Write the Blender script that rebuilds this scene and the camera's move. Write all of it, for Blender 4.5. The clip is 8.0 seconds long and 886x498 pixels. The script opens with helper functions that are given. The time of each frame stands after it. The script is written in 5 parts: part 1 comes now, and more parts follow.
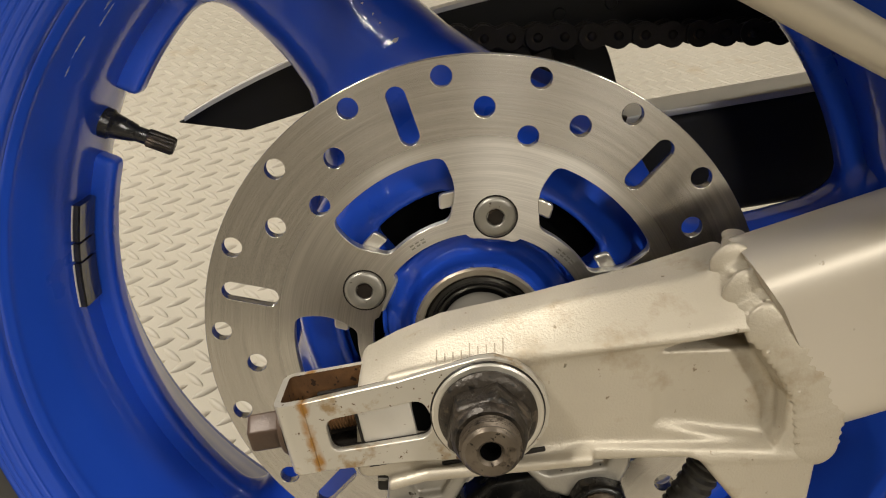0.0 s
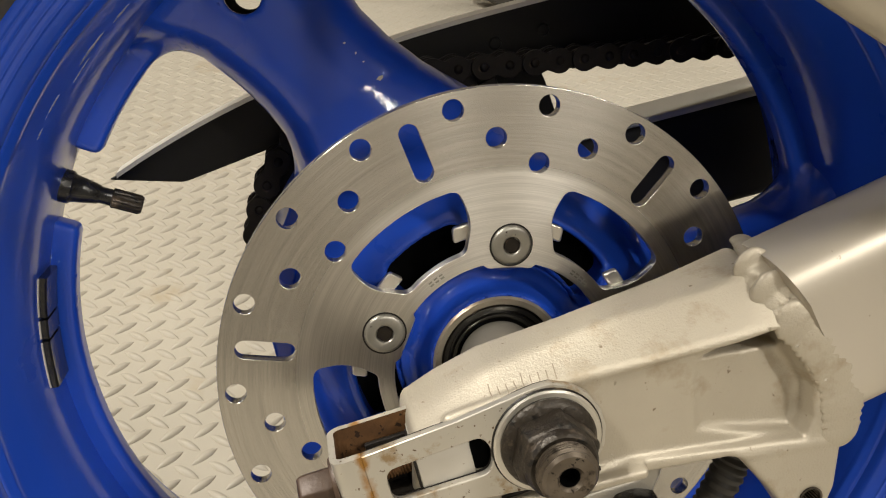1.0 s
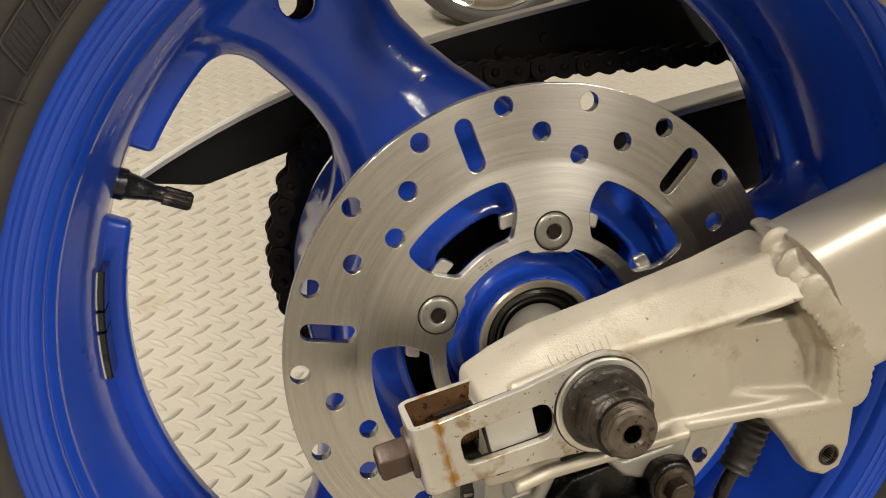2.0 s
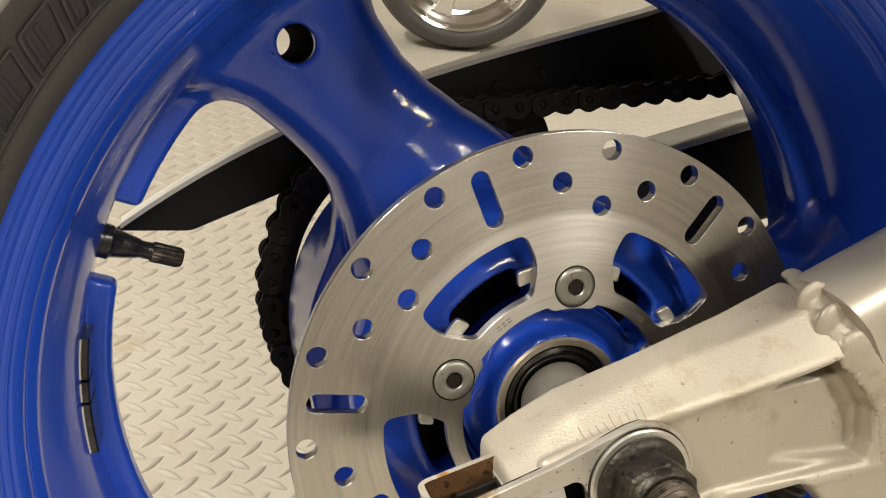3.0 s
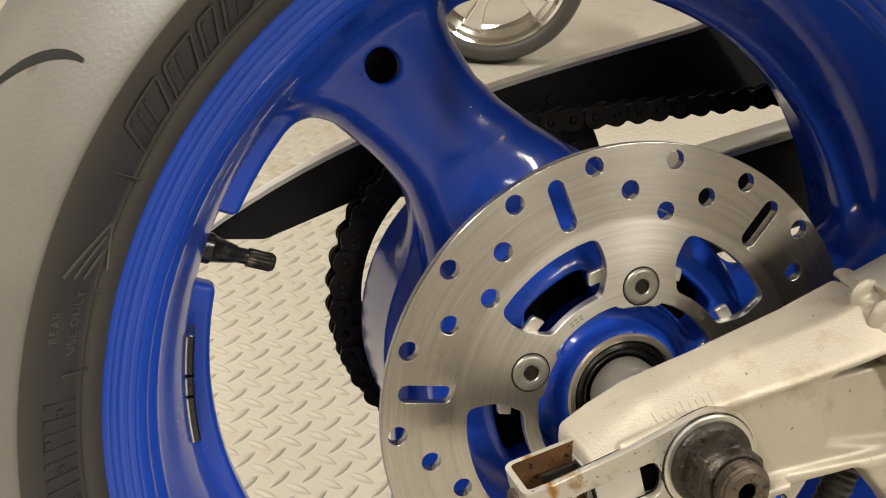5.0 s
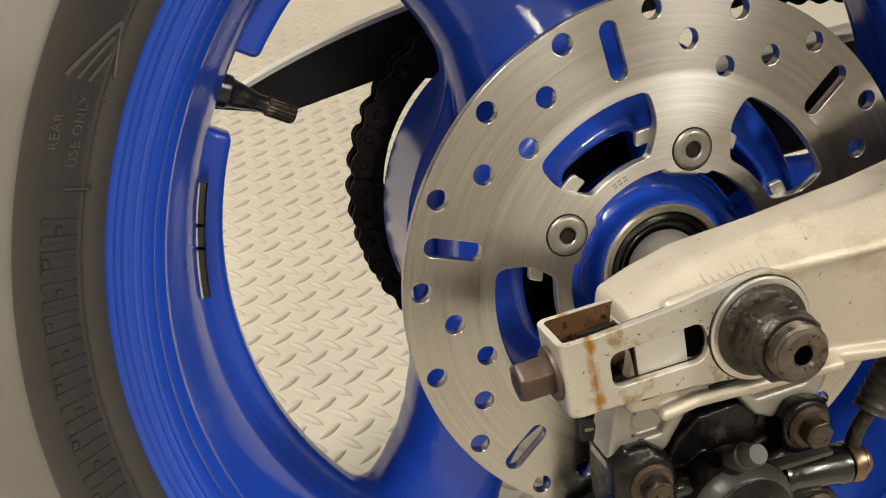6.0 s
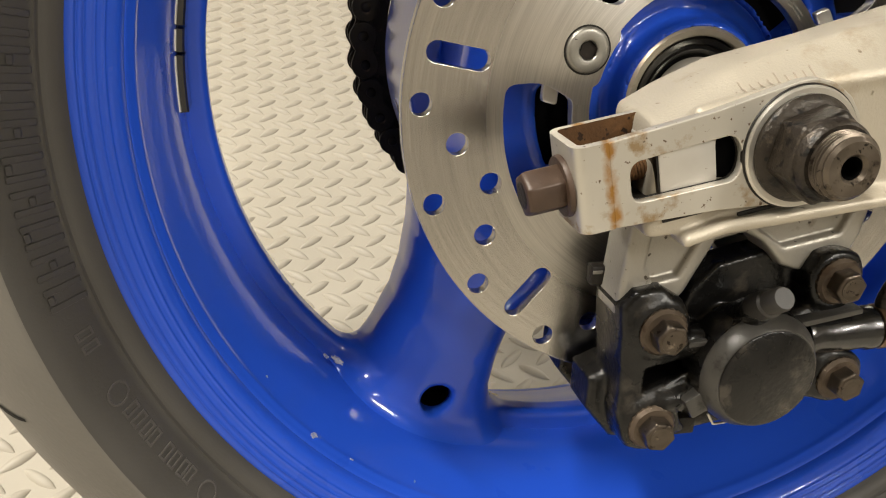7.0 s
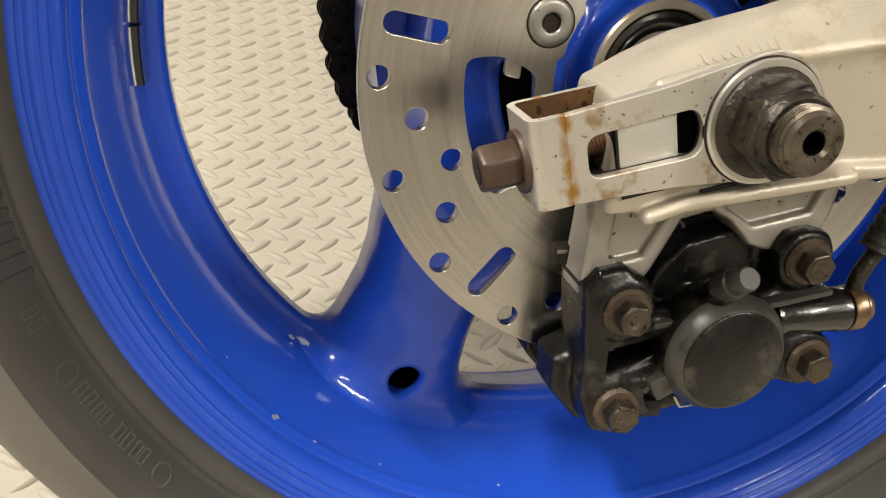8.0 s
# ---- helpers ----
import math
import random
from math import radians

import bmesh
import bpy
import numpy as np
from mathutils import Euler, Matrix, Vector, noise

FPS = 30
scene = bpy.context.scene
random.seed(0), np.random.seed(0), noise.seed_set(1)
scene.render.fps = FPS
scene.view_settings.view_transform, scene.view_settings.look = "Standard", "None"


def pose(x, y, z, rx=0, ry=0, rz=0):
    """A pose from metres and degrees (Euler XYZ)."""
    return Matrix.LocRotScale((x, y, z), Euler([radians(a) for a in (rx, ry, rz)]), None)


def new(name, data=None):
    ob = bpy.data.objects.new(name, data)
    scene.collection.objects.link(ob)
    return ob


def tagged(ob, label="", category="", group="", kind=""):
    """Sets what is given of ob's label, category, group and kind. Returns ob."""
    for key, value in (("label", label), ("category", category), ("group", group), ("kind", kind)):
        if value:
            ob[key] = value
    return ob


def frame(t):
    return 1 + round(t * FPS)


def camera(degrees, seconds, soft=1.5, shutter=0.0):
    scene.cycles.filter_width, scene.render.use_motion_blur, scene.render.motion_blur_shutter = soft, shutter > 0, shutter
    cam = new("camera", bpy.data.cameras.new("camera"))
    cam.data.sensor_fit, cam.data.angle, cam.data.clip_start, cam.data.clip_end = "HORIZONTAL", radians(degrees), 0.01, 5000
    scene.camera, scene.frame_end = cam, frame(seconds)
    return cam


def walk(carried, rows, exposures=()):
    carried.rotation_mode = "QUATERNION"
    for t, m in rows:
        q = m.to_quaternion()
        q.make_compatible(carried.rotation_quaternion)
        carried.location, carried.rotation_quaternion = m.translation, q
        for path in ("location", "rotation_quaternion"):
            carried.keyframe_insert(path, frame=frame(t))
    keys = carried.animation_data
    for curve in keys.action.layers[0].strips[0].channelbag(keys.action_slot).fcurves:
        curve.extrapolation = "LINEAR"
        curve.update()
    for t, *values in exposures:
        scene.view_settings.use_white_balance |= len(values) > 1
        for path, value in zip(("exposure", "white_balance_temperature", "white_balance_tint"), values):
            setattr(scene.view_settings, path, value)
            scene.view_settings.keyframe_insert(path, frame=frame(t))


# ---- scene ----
# ---- the leaning motorcycle's frame: x forward, y across from the disc side, z up the wheel; origin in the disc's face
LEAN, CANT, HIGH = 17.2, 0.75, 0.3327


def leaning():
    a, b = radians(LEAN), radians(CANT)
    n = Vector((math.sin(b) * math.cos(a), -math.sin(a), math.cos(a) * math.cos(b))).normalized()
    x = (Vector((1, 0, 0)) - n * n.x).normalized()
    y = n.cross(x)
    return Matrix.Translation((0, 0, HIGH)) @ Matrix((x, y, n)).to_4x4()


BIKE = leaning()

# ---- camera
cam = camera(55.7, 8.0, soft=1.1)
ROWS = [
    (0, -0.0163, -0.3300, 0.1565, 0.22, -19.48, 1.08),
    (0.5, -0.0524, -0.3191, 0.1504, -4.49, -18.70, 0.03),
    (1, -0.0831, -0.3214, 0.1577, -10.25, -17.46, -1.47),
    (1.5, -0.1207, -0.3418, 0.1634, -13.35, -16.66, -1.62),
    (1.7, -0.1317, -0.3457, 0.1578, -13.67, -16.54, -1.47),
    (2.8, -0.1379, -0.3083, 0.1595, -16.42, -15.62, -1.40),
    (3, -0.1445, -0.3061, 0.1646, -16.53, -15.36, -1.59),
    (3.5, -0.1553, -0.3087, 0.1646, -16.69, -14.89, -2.10),
    (4, -0.1628, -0.3174, 0.1689, -16.57, -14.29, -2.61),
    (4.2, -0.1678, -0.3216, 0.1747, -16.30, -13.96, -2.66),
    (5.3, -0.1806, -0.3280, 0.1656, -14.82, -15.14, -1.93),
    (5.5, -0.1824, -0.3203, 0.1531, -14.60, -15.71, -1.46),
    (6, -0.1824, -0.3117, 0.1193, -14.17, -17.44, 0.22),
    (6.5, -0.1798, -0.3061, 0.0810, -14.04, -19.62, 1.75),
    (7, -0.1759, -0.2959, 0.0632, -14.09, -21.50, 3.06),
    (7.5, -0.1661, -0.2899, 0.0440, -14.26, -22.66, 3.84),
    (8, -0.1606, -0.2930, 0.0588, -14.36, -22.54, 3.41),
]


def eye_pose(x, y, z, yaw, pitch, roll):
    turn = Matrix.Rotation(radians(yaw), 4, "Z") @ Matrix.Rotation(radians(90 + pitch), 4, "X") @ Matrix.Rotation(radians(roll), 4, "Z")
    return BIKE @ Matrix.Translation((x, y, z)) @ turn


walk(cam, [(t, eye_pose(*row)) for t, *row in ROWS], [(0.0, -0.32), (1.7, -0.20), (2.8, -0.12), (6.0, -0.06), (7.5, 0.0), (8.0, 0.0)])

# ---- light: a garage with tubes under its ceiling
ROOM_W, ROOM_E, ROOM_S, ROOM_N, ROOM_H = -3.2, 4.2, -4.2, 4.6, 2.7
world = bpy.data.worlds.new("garage_air")
scene.world = world
world.use_nodes = True
world.node_tree.nodes["Background"].inputs[0].default_value = (1.0, 0.90, 0.76, 1)
world.node_tree.nodes["Background"].inputs[1].default_value = 0.03
scene.view_settings.exposure = 0.0
LIGHT = (1.0, 0.945, 0.845)
# No tube is in view; the last is a fill added for the floor behind.
TUBES = [(1.55, -1.75, 2.645, -35.0, 95.0), (0.30, -2.70, 2.645, 90.0, 38.0), (-1.55, 0.10, 2.645, 80.0, 175.0), (3.1, 0.4, 2.645, 0.0, 70.0), (0.9, 2.3, 2.645, 0.0, 22.0)]
for tx, ty, tz, turn, watts in TUBES:
    lamp = bpy.data.lights.new("tube_light", "AREA")
    lamp.shape, lamp.size, lamp.size_y, lamp.energy, lamp.color = "RECTANGLE", 1.2, 0.12, watts, LIGHT
    ob = new("tube_light", lamp)
    ob.matrix_world = pose(tx, ty, tz - 0.04, 0, 0, turn)


# ---- materials
def nodes_of(name):
    m = bpy.data.materials.new(name)
    m.use_nodes = True
    return m, m.node_tree.nodes, m.node_tree.links, m.node_tree.nodes["Principled BSDF"]


def surface(name, low, high, rough=0.5, metal=0.0, scale=40.0, grain=400.0, bump=0.1, spread=0.12, coat=0.0, stain=None, stain_scale=9.0, stain_at=0.62, depth=0.001, peel=0.0, shine=0.5, speck=None, speck_at=0.66, speck_scale=420.0, band=None):
    """A painted, cast or plain surface: two tones by a broad noise, a fine grain in the relief and gloss, and stains of a shape of their own."""
    m, n, l, b = nodes_of(name)
    co = n.new("ShaderNodeTexCoord")
    broad = n.new("ShaderNodeTexNoise")
    broad.inputs["Scale"].default_value, broad.inputs["Detail"].default_value = scale, 6
    fine = n.new("ShaderNodeTexNoise")
    fine.inputs["Scale"].default_value, fine.inputs["Detail"].default_value = grain, 4
    ramp = n.new("ShaderNodeMix")
    ramp.data_type = "RGBA"
    ramp.inputs["A"].default_value, ramp.inputs["B"].default_value = (*low, 1), (*high, 1)
    l.new(co.outputs["Object"], broad.inputs["Vector"]), l.new(co.outputs["Object"], fine.inputs["Vector"])
    l.new(broad.outputs["Fac"], ramp.inputs["Factor"])
    colour = ramp.outputs["Result"]
    if stain:
        spots = n.new("ShaderNodeTexNoise")
        spots.inputs["Scale"].default_value, spots.inputs["Detail"].default_value, spots.inputs["Roughness"].default_value = stain_scale, 9, 0.65
        edge = n.new("ShaderNodeMapRange")
        edge.inputs["From Min"].default_value, edge.inputs["From Max"].default_value = stain_at, stain_at + 0.10
        over = n.new("ShaderNodeMix")
        over.data_type = "RGBA"
        over.inputs["B"].default_value = (*stain, 1)
        l.new(co.outputs["Object"], spots.inputs["Vector"]), l.new(spots.outputs["Fac"], edge.inputs["Value"])
        l.new(edge.outputs["Result"], over.inputs["Factor"]), l.new(colour, over.inputs["A"])
        colour = over.outputs["Result"]
    if speck:
        dots = n.new("ShaderNodeTexNoise")
        dots.inputs["Scale"].default_value, dots.inputs["Detail"].default_value = speck_scale, 3
        cut = n.new("ShaderNodeMapRange")
        cut.inputs["From Min"].default_value, cut.inputs["From Max"].default_value = speck_at, speck_at + 0.05
        dirt = n.new("ShaderNodeMix")
        dirt.data_type = "RGBA"
        dirt.inputs["B"].default_value = (*speck, 1)
        l.new(co.outputs["Object"], dots.inputs["Vector"]), l.new(dots.outputs["Fac"], cut.inputs["Value"])
        l.new(cut.outputs["Result"], dirt.inputs["Factor"]), l.new(colour, dirt.inputs["A"])
        colour = dirt.outputs["Result"]
    if band:
        # a ragged stripe of rust along one bend: its place along x, half width, colour
        where, half, tone = band
        split, off, far, near, rag, fac, mix = (n.new("ShaderNode" + k) for k in ("SeparateXYZ", "Math", "Math", "MapRange", "TexNoise", "Math", "Mix"))
        off.operation, far.operation, fac.operation, mix.data_type = "SUBTRACT", "ABSOLUTE", "MULTIPLY", "RGBA"
        off.inputs[1].default_value = where
        near.inputs["From Min"].default_value, near.inputs["From Max"].default_value = 0.0, half
        near.inputs["To Min"].default_value, near.inputs["To Max"].default_value = 1.0, 0.0
        rag.inputs["Scale"].default_value, rag.inputs["Detail"].default_value = 170.0, 8
        cut = n.new("ShaderNodeMapRange")
        cut.inputs["From Min"].default_value, cut.inputs["From Max"].default_value = 0.28, 0.50
        mix.inputs["B"].default_value = (*tone, 1)
        l.new(co.outputs["Object"], split.inputs[0]), l.new(split.outputs["X"], off.inputs[0]), l.new(off.outputs[0], far.inputs[0]), l.new(far.outputs[0], near.inputs["Value"])
        l.new(co.outputs["Object"], rag.inputs["Vector"]), l.new(rag.outputs["Fac"], fac.inputs[0]), l.new(near.outputs["Result"], fac.inputs[1])
        l.new(fac.outputs[0], cut.inputs["Value"]), l.new(cut.outputs["Result"], mix.inputs["Factor"]), l.new(colour, mix.inputs["A"])
        colour = mix.outputs["Result"]
    l.new(colour, b.inputs["Base Color"])
    gloss = n.new("ShaderNodeMapRange")
    gloss.inputs["To Min"].default_value, gloss.inputs["To Max"].default_value = max(0.02, rough - spread), min(1.0, rough + spread)
    l.new(broad.outputs["Fac"], gloss.inputs["Value"]), l.new(gloss.outputs["Result"], b.inputs["Roughness"])
    relief = n.new("ShaderNodeBump")
    relief.inputs["Strength"].default_value, relief.inputs["Distance"].default_value = bump, depth
    l.new(fine.outputs["Fac"], relief.inputs["Height"]), l.new(relief.outputs["Normal"], b.inputs["Normal"])
    b.inputs["Metallic"].default_value = metal
    b.inputs["Coat Weight"].default_value, b.inputs["Coat Roughness"].default_value = coat, 0.05
    b.inputs["Specular IOR Level"].default_value = shine
    if peel:
        skin, wavy = n.new("ShaderNodeTexNoise"), n.new("ShaderNodeBump")
        skin.inputs["Scale"].default_value, skin.inputs["Detail"].default_value = 420.0, 2
        wavy.inputs["Strength"].default_value, wavy.inputs["Distance"].default_value = peel, 0.0006
        l.new(co.outputs["Object"], skin.inputs["Vector"]), l.new(skin.outputs["Fac"], wavy.inputs["Height"])
        l.new(wavy.outputs["Normal"], b.inputs["Coat Normal"])
    return m


def brushed(name, tone, rough):
    """Ground steel, scratched in rings round the wheel's axle."""
    m, n, l, b = nodes_of(name)
    co = n.new("ShaderNodeTexCoord")
    split, radius = n.new("ShaderNodeSeparateXYZ"), n.new("ShaderNodeVectorMath")
    flat = n.new("ShaderNodeVectorMath")
    flat.operation, radius.operation = "MULTIPLY", "LENGTH"
    flat.inputs[1].default_value = (1, 0, 1)
    l.new(co.outputs["Object"], flat.inputs[0]), l.new(flat.outputs[0], radius.inputs[0])
    l.new(co.outputs["Object"], split.inputs[0])
    turn = n.new("ShaderNodeMath")
    turn.operation = "ARCTAN2"
    l.new(split.outputs["Z"], turn.inputs[0]), l.new(split.outputs["X"], turn.inputs[1])
    both = n.new("ShaderNodeCombineXYZ")
    l.new(radius.outputs["Value"], both.inputs["X"]), l.new(turn.outputs[0], both.inputs["Y"])

    def rings(across, along, detail):
        size = n.new("ShaderNodeVectorMath")
        size.operation = "MULTIPLY"
        size.inputs[1].default_value = (across, along, 1)
        wave = n.new("ShaderNodeTexNoise")
        wave.inputs["Scale"].default_value, wave.inputs["Detail"].default_value = 1.0, detail
        l.new(both.outputs[0], size.inputs[0]), l.new(size.outputs[0], wave.inputs["Vector"])
        return wave.outputs["Fac"]

    fine, wide = rings(2600, 2.5, 3), rings(420, 1.2, 4)
    mixed = n.new("ShaderNodeMath")
    mixed.operation = "MULTIPLY_ADD"
    mixed.inputs[1].default_value = 0.8
    l.new(wide, mixed.inputs[0]), l.new(fine, mixed.inputs[2])
    shade = n.new("ShaderNodeMapRange")
    shade.inputs["From Min"].default_value, shade.inputs["From Max"].default_value = 0.45, 1.1
    shade.inputs["To Min"].default_value, shade.inputs["To Max"].default_value = 0.74, 1.12
    l.new(mixed.outputs[0], shade.inputs["Value"])
    zone = n.new("ShaderNodeMapRange")
    zone.interpolation_type = "SMOOTHSTEP"
    zone.inputs["From Min"].default_value, zone.inputs["From Max"].default_value = 0.0850, 0.0880
    zone.inputs["To Min"].default_value, zone.inputs["To Max"].default_value = 1.04, 0.94
    l.new(radius.outputs["Value"], zone.inputs["Value"])
    worn = n.new("ShaderNodeMath")
    worn.operation = "MULTIPLY"
    l.new(shade.outputs["Result"], worn.inputs[0]), l.new(zone.outputs["Result"], worn.inputs[1])
    gloss = n.new("ShaderNodeMapRange")
    gloss.inputs["From Min"].default_value, gloss.inputs["From Max"].default_value = 0.0850, 0.0880
    gloss.inputs["To Min"].default_value, gloss.inputs["To Max"].default_value = rough + 0.10, rough
    l.new(radius.outputs["Value"], gloss.inputs["Value"]), l.new(gloss.outputs["Result"], b.inputs["Roughness"])
    tint = n.new("ShaderNodeVectorMath")
    tint.operation = "SCALE"
    tint.inputs[0].default_value = tone
    l.new(worn.outputs[0], tint.inputs["Scale"]), l.new(tint.outputs[0], b.inputs["Base Color"])
    relief = n.new("ShaderNodeBump")
    relief.inputs["Strength"].default_value, relief.inputs["Distance"].default_value = 0.25, 0.00015
    l.new(mixed.outputs[0], relief.inputs["Height"]), l.new(relief.outputs["Normal"], b.inputs["Normal"])
    tangent = n.new("ShaderNodeTangent")
    tangent.direction_type, tangent.axis = "RADIAL", "Y"
    l.new(tangent.outputs[0], b.inputs["Tangent"])
    b.inputs["Anisotropic"].default_value = 0.8
    b.inputs["Anisotropic Rotation"].default_value = 0.25
    b.inputs["Metallic"].default_value = 1.0
    return m


BLUE = surface("blue_gloss_paint", (0.012, 0.055, 0.405), (0.015, 0.070, 0.485), rough=0.30, scale=14, grain=900, bump=0.03, spread=0.10, coat=0.8, depth=0.0004, peel=0.16, shine=0.12)
STEEL = brushed("ground_disc_steel", (0.51, 0.49, 0.455), 0.27)
BARE = surface("bare_machined_metal", (0.52, 0.50, 0.455), (0.64, 0.615, 0.56), rough=0.34, metal=0.9, scale=60, grain=900, bump=0.08, depth=0.0003)
CAST = surface("cast_aluminium", (0.355, 0.317, 0.252), (0.47, 0.424, 0.342), rough=0.48, metal=0.4, scale=26, grain=1100, bump=0.45, spread=0.1, stain=(0.33, 0.275, 0.195), stain_scale=24, stain_at=0.57, depth=0.00045, speck=(0.20, 0.16, 0.11), speck_at=0.70, speck_scale=260)
BEAM = surface("satin_aluminium_beam", (0.44, 0.40, 0.335), (0.515, 0.47, 0.40), rough=0.36, metal=0.4, scale=10, grain=600, bump=0.05, depth=0.0003, speck=(0.22, 0.18, 0.13), speck_at=0.73, speck_scale=160)
ZINC = surface("plated_adjuster_steel", (0.38, 0.355, 0.305), (0.53, 0.50, 0.44), rough=0.36, metal=0.6, scale=34, grain=500, bump=0.12, stain=(0.28, 0.20, 0.11), stain_scale=60, stain_at=0.545, depth=0.0003, speck=(0.11, 0.07, 0.04), speck_at=0.665, speck_scale=520, band=(-0.0655, 0.0058, (0.30, 0.15, 0.035)))
RUST = surface("rusty_steel", (0.022, 0.010, 0.0045), (0.135, 0.066, 0.024), rough=0.8, metal=0.0, scale=140, grain=700, bump=0.5, shine=0.2, stain=(0.27, 0.18, 0.09), stain_scale=110, stain_at=0.60, depth=0.0006, speck=(0.020, 0.010, 0.005), speck_at=0.60, speck_scale=330)
BOLT = surface("browned_bolt_steel", (0.045, 0.035, 0.027), (0.120, 0.098, 0.076), rough=0.34, metal=0.8, scale=150, grain=700, bump=0.25, depth=0.0004, stain=(0.24, 0.20, 0.155), stain_scale=120, stain_at=0.62, speck=(0.02, 0.014, 0.01), speck_at=0.63, speck_scale=380)
STUB = surface("worn_axle_steel", (0.055, 0.043, 0.032), (0.18, 0.15, 0.118), rough=0.34, metal=0.75, scale=130, grain=700, bump=0.25, depth=0.0003, stain=(0.035, 0.026, 0.018), stain_scale=140, stain_at=0.54, speck=(0.02, 0.016, 0.012), speck_at=0.64, speck_scale=450)
COPPER = surface("brassy_fitting", (0.16, 0.105, 0.065), (0.27, 0.185, 0.12), rough=0.32, metal=0.9, scale=120, grain=600, bump=0.15, depth=0.0003, stain=(0.08, 0.05, 0.03), stain_scale=120, stain_at=0.58)
PIPE = surface("dull_silencer_metal", (0.36, 0.33, 0.27), (0.46, 0.42, 0.35), rough=0.4, metal=0.7, scale=30, grain=500, bump=0.15, depth=0.0004)
NUTS = surface("dark_greasy_nut_steel", (0.010, 0.0075, 0.005), (0.040, 0.031, 0.022), rough=0.42, metal=0.45, scale=110, grain=420, bump=0.8, depth=0.0007, stain=(0.13, 0.10, 0.073), stain_scale=75, stain_at=0.56, speck=(0.006, 0.005, 0.004), speck_at=0.58, speck_scale=260)
BLACK = surface("black_caliper_paint", (0.0025, 0.0025, 0.0025), (0.006, 0.0055, 0.005), rough=0.28, scale=60, grain=520, bump=0.4, depth=0.0006, shine=0.36, stain=(0.040, 0.034, 0.027), stain_scale=45, stain_at=0.55)
GLOSS = surface("glossy_black_paint", (0.004, 0.004, 0.004), (0.008, 0.008, 0.008), rough=0.22, scale=60, grain=500, bump=0.35, depth=0.0006, coat=0.5)
DUSTY = surface("dusty_black_rubber", (0.017, 0.016, 0.0145), (0.032, 0.029, 0.026), rough=0.5, scale=120, grain=700, bump=0.2, depth=0.0004)
SCUFF_GLINT = surface("scuff_glint_paint", (0.20, 0.22, 0.30), (0.38, 0.38, 0.40), rough=0.4, metal=0.2, scale=300, grain=900, bump=0.5, depth=0.0004, stain=(0.02, 0.06, 0.34), stain_scale=700, stain_at=0.52)
GRIME = surface("black_grime", (0.004, 0.0035, 0.003), (0.014, 0.011, 0.008), rough=0.45, scale=150, grain=600, bump=0.5, depth=0.0006, shine=0.3, stain=(0.07, 0.05, 0.03), stain_scale=150, stain_at=0.60)
DULL = surface("dull_bolt_steel", (0.20, 0.19, 0.165), (0.31, 0.297, 0.265), rough=0.42, metal=0.8, scale=160, grain=600, bump=0.2, depth=0.0003, speck=(0.06, 0.05, 0.04), speck_at=0.68)
# The arm's cast alloy again, greyed darker to put shade into its colour.
BRACK = surface("shaded_cast_bracket", (0.27, 0.255, 0.225), (0.40, 0.375, 0.325), rough=0.42, metal=0.55, scale=40, grain=900, bump=0.4, depth=0.0004, stain=(0.17, 0.145, 0.11), stain_scale=50, stain_at=0.58, speck=(0.06, 0.048, 0.035), speck_at=0.68, speck_scale=260)
LETTER = surface("worn_raised_rubber", (0.042, 0.0385, 0.033), (0.066, 0.060, 0.052), rough=0.6, scale=60, grain=700, bump=0.2, depth=0.0004)
MARK = surface("darker_scale_mark", (0.24, 0.20, 0.15), (0.36, 0.31, 0.24), rough=0.6, scale=200, grain=700)
WORDS = surface("worn_raised_letters", (0.075, 0.069, 0.060), (0.11, 0.10, 0.088), rough=0.6, scale=90, grain=700, bump=0.2, depth=0.0004)
GROOVE_SHADE = surface("groove_shade_rubber", (0.012, 0.0115, 0.011), (0.02, 0.019, 0.018), rough=0.8, scale=40, shine=0.1)
PLASTIC = surface("black_guard_plastic", (0.003, 0.003, 0.003), (0.006, 0.006, 0.0058), rough=0.40, scale=20, grain=700, bump=0.1, depth=0.0004, shine=0.3)
RUBBER = surface("tyre_sidewall_rubber", (0.029, 0.0267, 0.023), (0.045, 0.041, 0.0355), rough=0.50, scale=25, grain=900, bump=0.2, depth=0.0004, stain=(0.050, 0.044, 0.036), stain_scale=14, stain_at=0.6)
TREAD = surface("scuffed_tread_rubber", (0.078, 0.072, 0.062), (0.13, 0.12, 0.105), rough=0.52, shine=0.5, scale=26, grain=500, bump=0.3, depth=0.0006, stain=(0.17, 0.158, 0.14), stain_scale=12, stain_at=0.56, speck=(0.07, 0.063, 0.055), speck_at=0.72, speck_scale=45)
CHAINS = surface("greasy_chain_steel", (0.005, 0.0036, 0.0025), (0.022, 0.0155, 0.0105), rough=0.5, metal=0.2, scale=160, grain=700, bump=0.3, depth=0.0005, shine=0.3, stain=(0.10, 0.07, 0.045), stain_scale=150, stain_at=0.60)
PLATE = surface("diamond_plate_metal", (0.325, 0.297, 0.245), (0.39, 0.356, 0.295), rough=0.55, metal=0.0, scale=5, grain=300, bump=0.12, stain=(0.32, 0.272, 0.20), stain_scale=7, stain_at=0.58, depth=0.0006, shine=0.45)
WALL = surface("dim_wall_paint", (0.40, 0.37, 0.32), (0.46, 0.425, 0.37), rough=0.8, scale=2, grain=90, bump=0.2, depth=0.002)
CHROME = surface("polished_chrome", (0.78, 0.77, 0.75), (0.84, 0.83, 0.81), rough=0.10, metal=1.0, scale=30, grain=600, bump=0.02, spread=0.05, depth=0.0002)
